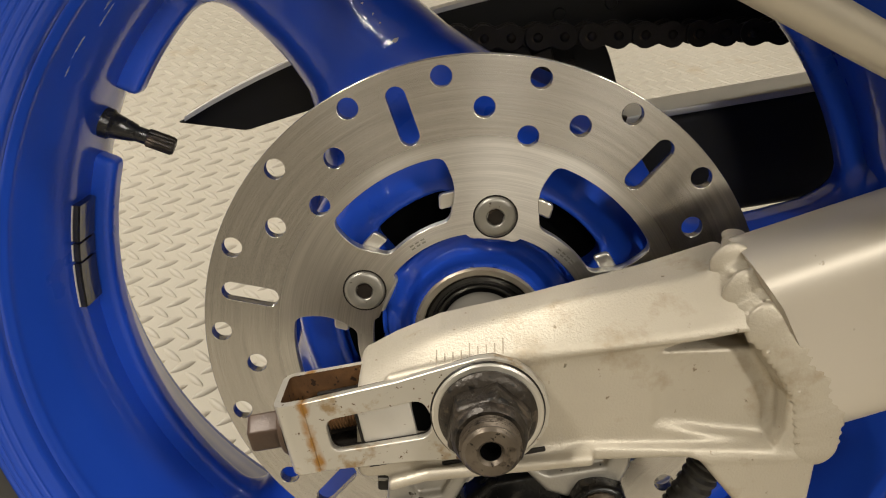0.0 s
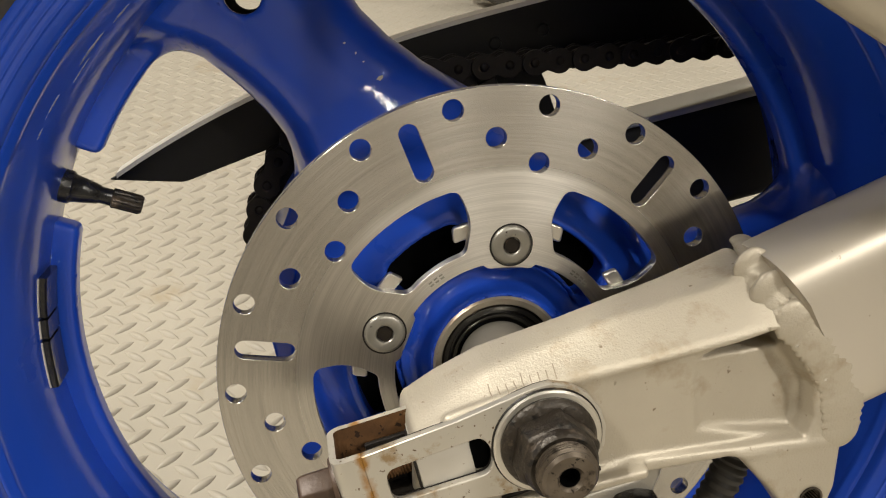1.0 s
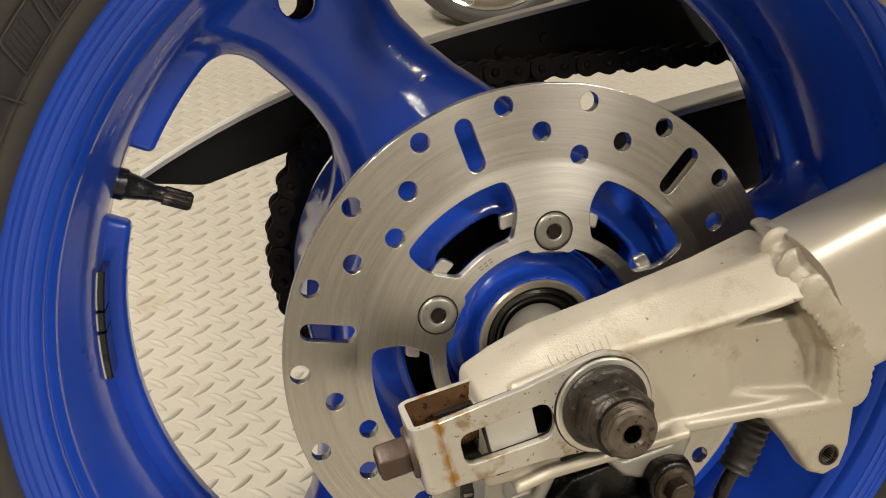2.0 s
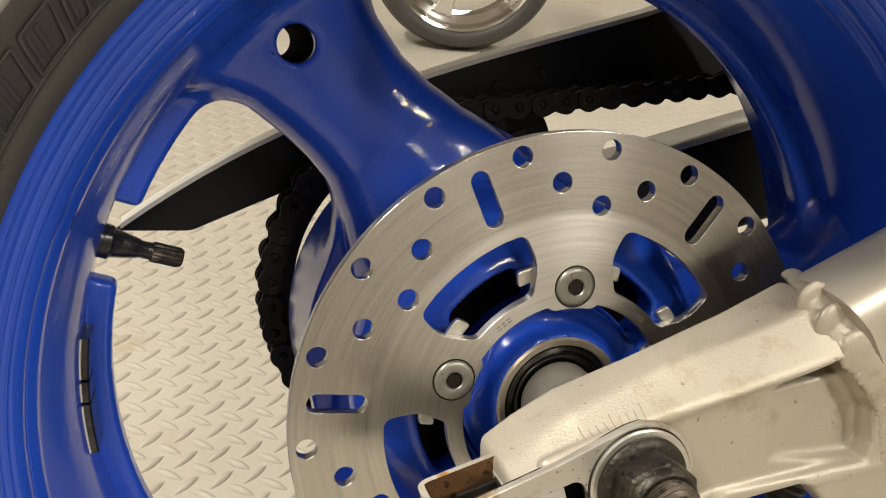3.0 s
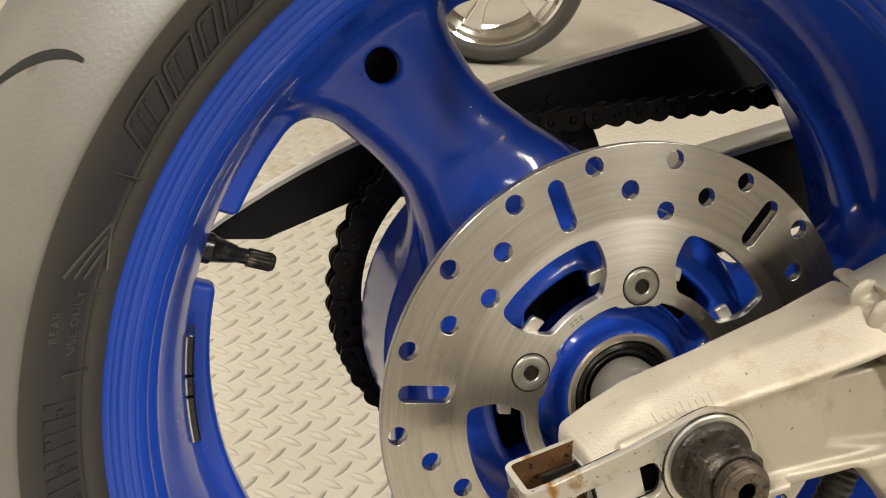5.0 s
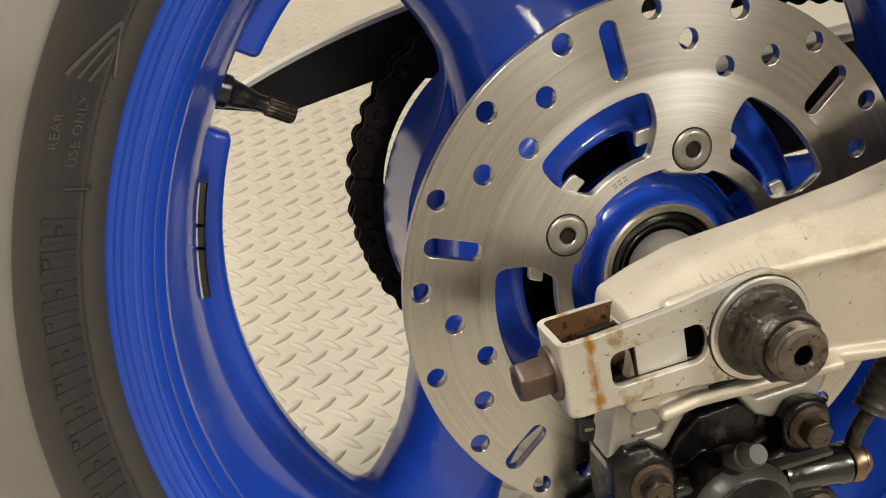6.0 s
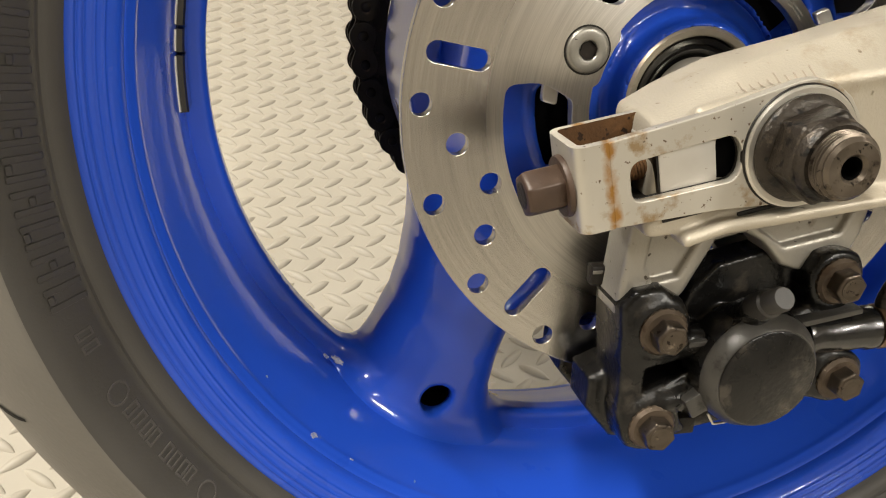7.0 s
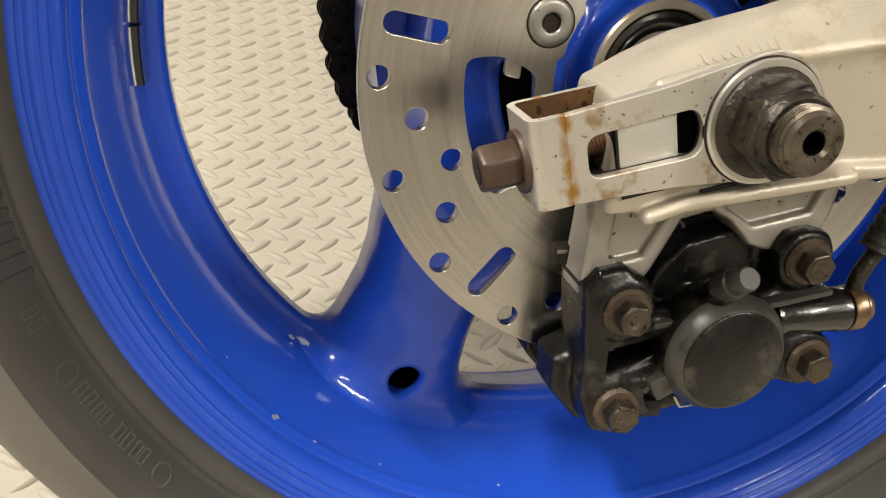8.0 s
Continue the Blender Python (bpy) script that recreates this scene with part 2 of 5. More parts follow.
SILVER = surface("worn_silver_edge", (0.64, 0.62, 0.58), (0.76, 0.74, 0.69), rough=0.35, metal=0.5, scale=60, grain=600, bump=0.1, depth=0.0003)
LEAD = surface("balance_weight_lead", (0.012, 0.012, 0.013), (0.05, 0.05, 0.05), rough=0.25, metal=0.6, scale=150, grain=500, bump=0.3, depth=0.0006)
WEIGHT = surface("black_weight_coating", (0.006, 0.006, 0.007), (0.02, 0.02, 0.02), rough=0.12, scale=200, grain=260, bump=0.5, depth=0.0008, coat=0.6, stain=(0.3, 0.29, 0.27), stain_scale=120, stain_at=0.68)
SEAL = surface("glossy_seal_rubber", (0.004, 0.004, 0.004), (0.010, 0.009, 0.008), rough=0.18, scale=120, grain=500, bump=0.15, depth=0.0003, shine=0.7)
AGED = surface("browned_machined_ring", (0.30, 0.26, 0.20), (0.47, 0.42, 0.34), rough=0.36, metal=0.75, scale=90, grain=700, bump=0.15, depth=0.0003, stain=(0.17, 0.12, 0.07), stain_scale=70, stain_at=0.60)
BLOCK = surface("bright_milled_block", (0.50, 0.475, 0.43), (0.62, 0.595, 0.545), rough=0.38, metal=0.5, scale=80, grain=700, bump=0.1, depth=0.0003, speck=(0.2, 0.15, 0.09), speck_at=0.72)
FLANGE = surface("rusty_flange_steel", (0.050, 0.036, 0.025), (0.13, 0.098, 0.070), rough=0.45, metal=0.55, scale=140, grain=700, bump=0.35, depth=0.0004, stain=(0.05, 0.03, 0.018), stain_scale=110, stain_at=0.56, speck=(0.32, 0.27, 0.20), speck_at=0.70, speck_scale=500)
WORN = surface("worn_black_edge", (0.028, 0.027, 0.025), (0.075, 0.071, 0.064), rough=0.34, metal=0.3, scale=90, grain=600, bump=0.3, depth=0.0004, stain=(0.010, 0.009, 0.008), stain_scale=60, stain_at=0.58)
SPACER = surface("worn_spacer_alloy", (0.34, 0.315, 0.27), (0.46, 0.43, 0.375), rough=0.36, metal=0.75, scale=70, grain=700, bump=0.15, depth=0.0003, stain=(0.20, 0.17, 0.12), stain_scale=50, stain_at=0.60)
REDBOLT = surface("red_brown_bolt", (0.028, 0.016, 0.010), (0.072, 0.043, 0.027), rough=0.46, metal=0.2, scale=110, grain=600, bump=0.35, depth=0.0004, stain=(0.05, 0.025, 0.014), stain_scale=90, stain_at=0.58, speck=(0.22, 0.17, 0.12), speck_at=0.74, speck_scale=300)
LIT_TOP = surface("lit_top_alloy", (0.66, 0.64, 0.59), (0.76, 0.74, 0.69), rough=0.42, metal=0.3, scale=40, grain=600, bump=0.1, depth=0.0003)
# Near-black without gloss: paints shade inside pockets, holes and gaps.
HOLE_SHADE = surface("painted_hole_shade", (0.0015, 0.0015, 0.0015), (0.003, 0.003, 0.003), rough=0.9, scale=60, shine=0.02)
SHADED_ARM = surface("shaded_swingarm_side", (0.014, 0.014, 0.016), (0.024, 0.024, 0.026), rough=0.55, scale=15, grain=500, bump=0.1, depth=0.0004, shine=0.25)
LAMPM, ln, ll, lb = nodes_of("lamp_tube")
lb.inputs["Emission Color"].default_value, lb.inputs["Emission Strength"].default_value = (*LIGHT, 1), 4.0
lb.inputs["Base Color"].default_value = (0.9, 0.9, 0.9, 1)


# ---- mesh tools
def smooth_all(me):
    me.polygons.foreach_set("use_smooth", np.ones(len(me.polygons), bool))
    return me


def put(name, me, material, parent=None, label="", at=None):
    if not me.materials:
        me.materials.append(material)
    ob = new(name, me)
    if parent is not None:
        ob.parent = parent
    if at is not None:
        ob.matrix_basis = at
    return tagged(ob, label) if label else ob


def part(name, bm, material, parent=None, label="", smooth=True, at=None):
    me = bpy.data.meshes.new(name)
    bmesh.ops.recalc_face_normals(bm, faces=bm.faces)
    bm.to_mesh(me)
    bm.free()
    if smooth:
        smooth_all(me)
        me.set_sharp_from_angle(angle=radians(35))
    return put(name, me, material, parent, label, at)


def thing(name, label, category, at=BIKE, group=""):
    ob = new(name)
    ob.matrix_world = at
    ob.empty_display_size = 0.02
    return tagged(ob, label, category, group)


def lathe(profile, steps=96, start=0.0, sweep=360.0, closed=True):
    """A bmesh turned round the y axis from a profile of (radius, y)."""
    bm = bmesh.new()
    full = abs(sweep) > 359.9
    rings = []
    for k in range(steps if full else steps + 1):
        a = radians(start + sweep * k / steps)
        rings.append([bm.verts.new((r * math.cos(a), y, r * math.sin(a))) for r, y in profile])
    count = len(profile)
    for k in range(steps):
        one, two = rings[k], rings[(k + 1) % len(rings)]
        for j in range(count if closed else count - 1):
            i = (j + 1) % count
            bm.faces.new((one[j], one[i], two[i], two[j]))
    if closed and not full:
        bm.faces.new(rings[0]), bm.faces.new(rings[-1][::-1])
    bmesh.ops.remove_doubles(bm, verts=bm.verts, dist=1e-7)
    return bm


def turned(profile, centre, axis, steps=48):
    """A lathe whose axis stands at centre along axis."""
    bm = lathe(profile, steps)
    m = Matrix.Translation(centre) @ Vector((0, 1, 0)).rotation_difference(Vector(axis)).to_matrix().to_4x4()
    bmesh.ops.transform(bm, matrix=m, verts=bm.verts)
    return bm


def bar(x0, x1, y0, y1, z0, z1, bevel=0.0, steps=2):
    bm = bmesh.new()
    bmesh.ops.create_cube(bm, size=1.0)
    for v in bm.verts:
        v.co = ((x0 + x1) / 2 + v.co.x * (x1 - x0), (y0 + y1) / 2 + v.co.y * (y1 - y0), (z0 + z1) / 2 + v.co.z * (z1 - z0))
    if bevel:
        bmesh.ops.bevel(bm, geom=bm.edges[:], offset=bevel, segments=steps, affect="EDGES", profile=0.5)
    return bm


def prism(sides, radius, y0, y1, bevel=0.0006, turn=0.0):
    """A hexagon or the like along y, with its corners chamfered on the near end."""
    bm = bmesh.new()
    rings = []
    for y, r in ((y0, radius * 0.90), (y0 + (y1 - y0) * 0.10, radius), (y1, radius)):
        rings.append([bm.verts.new((r * math.cos(turn + k * math.tau / sides), y, r * math.sin(turn + k * math.tau / sides))) for k in range(sides)])
    for one, two in zip(rings, rings[1:]):
        for k in range(sides):
            bm.faces.new((one[k], one[(k + 1) % sides], two[(k + 1) % sides], two[k]))
    bm.faces.new(rings[0]), bm.faces.new(rings[-1])
    bmesh.ops.bevel(bm, geom=bm.edges[:], offset=bevel, segments=2, affect="EDGES", profile=0.5)
    return bm


def circle(cx, cz, r, steps=28):
    return [(cx + r * math.cos(math.tau * k / steps), cz + r * math.sin(math.tau * k / steps)) for k in range(steps)]


def polar(r, deg):
    return (r * math.cos(radians(deg)), r * math.sin(radians(deg)))


def capsule(cx, cz, length, width, deg, steps=10):
    """The outline of a slot whose long axis stands at deg."""
    out, c, s, r, h = [], math.cos(radians(deg)), math.sin(radians(deg)), width / 2, (length - width) / 2
    for end in (1, -1):
        for k in range(steps + 1):
            a = -math.pi / 2 + math.pi * k / steps
            u, v = end * (h + r * math.cos(a)), end * r * math.sin(a)
            out.append((cx + u * c - v * s, cz + u * s + v * c))
    return out


def rounded(points, radius, steps=5):
    """A polygon with its corners rounded off."""
    out, n = [], len(points)
    for k in range(n):
        p, a, b = Vector(points[k]), Vector(points[k - 1]), Vector(points[(k + 1) % n])
        da, db = (a - p), (b - p)
        cut = min(radius, da.length * 0.45, db.length * 0.45)
        s, e = p + da.normalized() * cut, p + db.normalized() * cut
        for j in range(steps + 1):
            t = j / steps
            out.append(tuple((1 - t) ** 2 * s + 2 * t * (1 - t) * p + t * t * e))
    return out


def plate(loops, y0, y1, bevel=0.0004, res=1):
    """A flat sheet with holes, its outlines in (x, z), between y0 and y1, with slightly rounded edges."""
    cu = bpy.data.curves.new("outline", "CURVE")
    cu.dimensions, cu.fill_mode = "2D", "BOTH"
    cu.extrude, cu.bevel_depth, cu.bevel_resolution = abs(y1 - y0) / 2 - bevel, bevel, res
    cu.offset = -bevel
    for loop in loops:
        sp = cu.splines.new("POLY")
        sp.points.add(len(loop) - 1)
        for q, (x, z) in zip(sp.points, loop):
            q.co = (x, z, 0, 1)
        sp.use_cyclic_u = True
    ob = bpy.data.objects.new("outline", cu)
    scene.collection.objects.link(ob)
    me = bpy.data.meshes.new_from_object(ob.evaluated_get(bpy.context.evaluated_depsgraph_get()))
    bpy.data.objects.remove(ob), bpy.data.curves.remove(cu)
    me.transform(Matrix.Translation((0, (y0 + y1) / 2, 0)) @ Matrix.Rotation(math.pi / 2, 4, "X"))
    smooth_all(me)
    me.set_sharp_from_angle(angle=radians(30))
    return me


# ---- solids from distance fields, for cast shapes with soft fillets
def smin(a, b, k):
    h = np.clip(0.5 + 0.5 * (b - a) / k, 0, 1)
    return b + (a - b) * h - k * h * (1 - h)


def smax(a, b, k):
    return -smin(-a, -b, k)


def box_d(x, y, z, c, half, rnd=0.0):
    qx, qy, qz = abs(x - c[0]) - half[0] + rnd, abs(y - c[1]) - half[1] + rnd, abs(z - c[2]) - half[2] + rnd
    out = np.sqrt(np.maximum(qx, 0) ** 2 + np.maximum(qy, 0) ** 2 + np.maximum(qz, 0) ** 2)
    return out + np.minimum(np.maximum(qx, np.maximum(qy, qz)), 0) - rnd


def slab(d2, y, y0, y1, rnd=0.0):
    """A flat outline's distance d2 made thick between y0 and y1."""
    q = abs(y - (y0 + y1) / 2) - (y1 - y0) / 2 + rnd
    d = d2 + rnd
    return np.sqrt(np.maximum(d, 0) ** 2 + np.maximum(q, 0) ** 2) + np.minimum(np.maximum(d, q), 0) - rnd


def poly_d(x, z, pts):
    best, inside = None, None
    for (ax, az), (bx, bz) in zip(pts, pts[1:] + pts[:1]):
        ex, ez = bx - ax, bz - az
        wx, wz = x - ax, z - az
        t = np.clip((wx * ex + wz * ez) / (ex * ex + ez * ez), 0, 1)
        d = (wx - ex * t) ** 2 + (wz - ez * t) ** 2
        best = d if best is None else np.minimum(best, d)
        cross = ((az > z) != (bz > z)) & (x < ex * (z - az) / (ez if ez else 1e-9) + ax)
        inside = cross if inside is None else inside ^ cross
    return np.where(inside, -1, 1) * np.sqrt(best)


def rod_d(x, y, z, a, b, ra, rb=None):
    """A round bar from a to b, tapering from ra to rb."""
    rb = ra if rb is None else rb
    e = [q - p for p, q in zip(a, b)]
    t = np.clip(((x - a[0]) * e[0] + (y - a[1]) * e[1] + (z - a[2]) * e[2]) / sum(v * v for v in e), 0, 1)
    return np.sqrt((x - a[0] - e[0] * t) ** 2 + (y - a[1] - e[1] * t) ** 2 + (z - a[2] - e[2] * t) ** 2) - ra - (rb - ra) * t


def solid(name, field, lo, hi, step):
    """The skin of field(x, y, z) = 0 inside the box from lo to hi, by surface nets."""
    axes = [np.arange(a, b + step, step) for a, b in zip(lo, hi)]
    X, Y, Z = np.meshgrid(*axes, indexing="ij", sparse=True)
    V = np.broadcast_to(field(X, Y, Z), [len(a) for a in axes])
    S = V < 0
    count = np.zeros([len(a) - 1 for a in axes], np.int8)
    for i in (0, 1):
        for j in (0, 1):
            for k in (0, 1):
                count += S[i:S.shape[0] - 1 + i, j:S.shape[1] - 1 + j, k:S.shape[2] - 1 + k]
    cells = np.argwhere((count > 0) & (count < 8))
    index = np.full(count.shape, -1, np.int64)
    index[tuple(cells.T)] = np.arange(len(cells))
    P = np.array([a[c] for a, c in zip(axes, cells.T)]).T + step / 2
    e = step * 0.05
    for _ in range(5):
        f = field(P[:, 0], P[:, 1], P[:, 2])
        g = np.stack([field(P[:, 0] + e * (n == 0), P[:, 1] + e * (n == 1), P[:, 2] + e * (n == 2)) - f for n in range(3)], 1) / e
        move = -(f / np.maximum((g * g).sum(1), 0.1))[:, None] * g
        P += np.clip(move, -step, step)
    quads = []
    for n in range(3):
        a = [slice(None)] * 3
        b = [slice(None)] * 3
        a[n], b[n] = slice(0, -1), slice(1, None)
        cut = S[tuple(a)] != S[tuple(b)]
        at = np.argwhere(cut)
        u, v = (n + 1) % 3, (n + 2) % 3
        ok = (at[:, u] > 0) & (at[:, v] > 0) & (at[:, u] < count.shape[u]) & (at[:, v] < count.shape[v])
        at = at[ok]
        flip = S[tuple(at.T)]
        du, dv = np.eye(3, dtype=int)[u], np.eye(3, dtype=int)[v]
        q = np.stack([index[tuple((at - du - dv).T)], index[tuple((at - dv).T)], index[tuple(at.T)], index[tuple((at - du).T)]], 1)
        q[~flip] = q[~flip][:, ::-1]
        quads.append(q)
    Q = np.concatenate(quads)
    Q = Q[(Q >= 0).all(1)]
    me = bpy.data.meshes.new(name)
    me.vertices.add(len(P)), me.loops.add(4 * len(Q)), me.polygons.add(len(Q))
    me.vertices.foreach_set("co", P.astype(np.float32).ravel())
    me.loops.foreach_set("vertex_index", Q.astype(np.int32).ravel())
    me.polygons.foreach_set("loop_start", np.arange(0, 4 * len(Q), 4, dtype=np.int32))
    me.update(calc_edges=True)
    me.validate()
    return smooth_all(me)


# ---- the room
def room():
    f = bmesh.new()
    bmesh.ops.create_grid(f, x_segments=2, y_segments=2, size=1.0)
    for v in f.verts:
        v.co = (v.co.x * 4.5 + 0.2, v.co.y * 4.5 + 1.0, 0)
    floor = part("floor", f, PLATE, smooth=False)
    tagged(floor, "worn bare diamond-plate metal garage floor with raised lugs", "floor", kind="structure")
    t = 0.12
    for name, box in (("wall_west", (ROOM_W - t, ROOM_W, ROOM_S, ROOM_N)), ("wall_east", (ROOM_E, ROOM_E + t, ROOM_S, ROOM_N)),
                      ("wall_south", (ROOM_W - t, ROOM_E + t, ROOM_S - t, ROOM_S)), ("wall_north", (ROOM_W - t, ROOM_E + t, ROOM_N, ROOM_N + t))):
        tagged(part(name, bar(*box, -0.002, ROOM_H), WALL, smooth=False), "plain dim painted garage wall", "wall", kind="structure")
    tagged(part("ceiling", bar(ROOM_W - t, ROOM_E + t, ROOM_S - t, ROOM_N + t, ROOM_H + 0.002, ROOM_H + 0.12), WALL, smooth=False), "plain dim garage ceiling", "ceiling", kind="structure")
    return floor


FLOOR = room()
PITCH_X, PITCH_Y, LUG_TURN = 0.0295, 0.0316, 39.0


def lug_mesh(length=0.0270, width=0.0080, height=0.0040):
    """One raised lens-shaped lug."""
    rows = []
    for k in range(7):
        u = -1 + k / 3
        w = width / 2 * max(0.12, (1 - u * u)) ** 0.75
        h = height * (1 - abs(u) ** 3 * 0.9)
        rows.append([(u * length / 2, -w, -0.0004), (u * length / 2, -w * 0.60, h * 0.85), (u * length / 2, w * 0.60, h * 0.85), (u * length / 2, w, -0.0004)])
    return rows


def diamond_lugs():
    rows = lug_mesh()
    verts = np.array([v for r in rows for v in r])
    quads = np.array([(4 * i + j, 4 * i + 4 + j, 4 * i + 5 + j, 4 * i + 1 + j) for i in range(6) for j in range(3)])
    me = bpy.data.meshes.new("lug")
    me.from_pydata(verts.tolist(), [], quads.tolist())
    smooth_all(me)
    me.materials.append(PLATE)
    near, far = [], []
    for row in (0, 1):
        for i in range(-65, 95):
            for j in range(-22, 110):
                x, y = -0.1155 + (i + row / 2) * PITCH_X, 0.3061 + (j + row / 2) * PITCH_Y
                turn = radians(-LUG_TURN if row else LUG_TURN)
                (near if -0.20 < x < 0.0 and 0.20 < y < 0.90 else far).append((x, y, turn))
    for x, y, turn in near[:300]:
        ob = new("lug", me)
        ob.parent = FLOOR
        ob.matrix_basis = Matrix.Translation((x, y, 0)) @ Matrix.Rotation(turn, 4, "Z")
    far = np.array(near[300:] + far)
    co, si = np.cos(far[:, 2])[:, None], np.sin(far[:, 2])[:, None]
    wear = np.interp(far[:, 1] + 0.55 * np.maximum(far[:, 0], 0), [0.75, 1.05, 1.35, 2.2], [1.0, 0.55, 0.22, 0.15])[:, None]
    P = np.stack([far[:, :1] + verts[:, 0] * co - verts[:, 1] * si, far[:, 1:2] + verts[:, 0] * si + verts[:, 1] * co, verts[:, 2] * wear], 2).reshape(-1, 3)
    Q = (quads[None] + (np.arange(len(far)) * len(verts))[:, None, None]).reshape(-1, 4)
    big = bpy.data.meshes.new("far_lugs")
    big.vertices.add(len(P)), big.loops.add(4 * len(Q)), big.polygons.add(len(Q))
    big.vertices.foreach_set("co", P.astype(np.float32).ravel())
    big.loops.foreach_set("vertex_index", Q.astype(np.int32).ravel())
    big.polygons.foreach_set("loop_start", np.arange(0, 4 * len(Q), 4, dtype=np.int32))
    big.update(calc_edges=True)
    smooth_all(big)
    tagged(put("lugs", big, PLATE, FLOOR), kind="stuff")




def tube_fixture(tx, ty, tz, turn):
    lamp = thing("ceiling_lamp", "long unseen fluorescent tube lamp under the garage ceiling", "lamp", pose(tx, ty, tz, 0, 0, turn), "ceiling lamps")
    part("housing", bar(-0.64, 0.64, -0.07, 0.07, 0.0, ROOM_H + 0.002 - tz, 0.006), WALL, lamp)
    part("tube", turned([(0.0, -0.6), (0.012, -0.6), (0.013, -0.59), (0.013, 0.59), (0.012, 0.6), (0.0, 0.6)], (0, 0, -0.016), (1, 0, 0), 16), LAMPM, lamp)
    return lamp


for tx, ty, tz, turn, watts in TUBES:
    tube_fixture(tx, ty, tz, turn)

# ---- the wheel
MID = 0.078                     # the wheel's middle plane
BOLTS = [86 + 72 * k for k in range(5)]
RIM = [(0.2310, 0.0035), (0.2248, 0.0055), (0.2200, 0.0090), (0.2188, 0.0150), (0.2168, 0.0168), (0.2130, 0.0280), (0.2085, 0.0410), (0.2055, 0.0540), (0.2045, 0.0650), (0.2045, 0.0780)]
RIM = RIM + [(r, 2 * MID - y) for r, y in RIM[-2::-1]]


def seg_d(r, y, a, b):
    ex, ey = b[0] - a[0], b[1] - a[1]
    t = np.clip(((r - a[0]) * ex + (y - a[1]) * ey) / (ex * ex + ey * ey), 0, 1)
    return np.sqrt((r - a[0] - ex * t) ** 2 + (y - a[1] - ey * t) ** 2)


SKIN = []                       # the barrel's inner skin, (radius, y)


def barrel_flake(w, deg, y, long, wide, turn, material, label, seed):
    """A thin ragged flake that lies on the barrel's skin."""
    rnd = random.Random(seed)
    ys, rs = [q[1] for q in SKIN], [q[0] for q in SKIN]
    bm = bmesh.new()
    tops, n = [], 22
    mid_r = float(np.interp(y, ys, rs))
    for lift in (0.00018, -0.0008):
        ring = []
        rnd.seed(seed)
        for k in range(n):
            a = k * math.tau / n
            q = 0.62 + 0.45 * rnd.random()
            u, v = q * long / 2 * math.cos(a), q * wide / 2 * math.sin(a)
            c, si = math.cos(radians(turn)), math.sin(radians(turn))
            u, v = u * c - v * si, u * si + v * c
            yy = y + v
            r = float(np.interp(yy, ys, rs)) - lift
            x, z = polar(r, deg + math.degrees(u / mid_r))
            ring.append(bm.verts.new((x, yy, z)))
        tops.append(ring)
    for k in range(n):
        bm.faces.new((tops[0][k], tops[0][(k + 1) % n], tops[1][(k + 1) % n], tops[1][k]))
    bm.faces.new(tops[0]), bm.faces.new(tops[1])
    part("paint_chip", bm, material, w, label)


def rim_barrel():
    """The barrel and lips turned as one smooth section."""
    pts = [Vector(p) for p in RIM]
    mid = []
    for i in range(len(pts) - 1):
        p0, p1, p2, p3 = pts[max(i - 1, 0)], pts[i], pts[i + 1], pts[min(i + 2, len(pts) - 1)]
        steps = 36 if i < 5 else 12
        for k in range(steps):
            u = k / steps
            mid.append(0.5 * (2 * p1 + (p2 - p0) * u + (2 * p0 - 5 * p1 + 4 * p2 - p3) * u * u + (3 * p1 - p0 - 3 * p2 + p3) * u ** 3))
    mid.append(pts[-1])
    near, far = [], []
    for i, p in enumerate(mid):
        way = (mid[min(i + 1, len(mid) - 1)] - mid[max(i - 1, 0)]).normalized()
        side = Vector((-way.y, way.x)) * 0.0034
        ridge = sum(0.0005 * math.exp(-((p.x - r) / w) ** 2) for r, w in ((0.2296, 0.00045), (0.2274, 0.00040), (0.2248, 0.00045), (0.2224, 0.00040), (0.2194, 0.0006), (0.2160, 0.0006))) if p.y < MID else 0.0
        near.append(p + side * (1 + ridge / 0.0034)), far.append(p - side)

    def cap(centre, start, sign):
        turn = [Matrix.Rotation(sign * math.pi * k / 7, 2) @ (start - centre) + centre for k in range(1, 7)]
        return turn

    SKIN.extend((p.x, p.y) for p in near if p.y < MID)
    loop = near + cap(mid[-1], near[-1], -1) + far[::-1] + cap(mid[0], far[0], -1)
    return lathe([(p.x, p.y) for p in loop], 288)


def turn_gap(th, deg):
    """The angle from deg, in degrees between -180 and 180."""
    return (np.degrees(th) - deg + 180) % 360 - 180


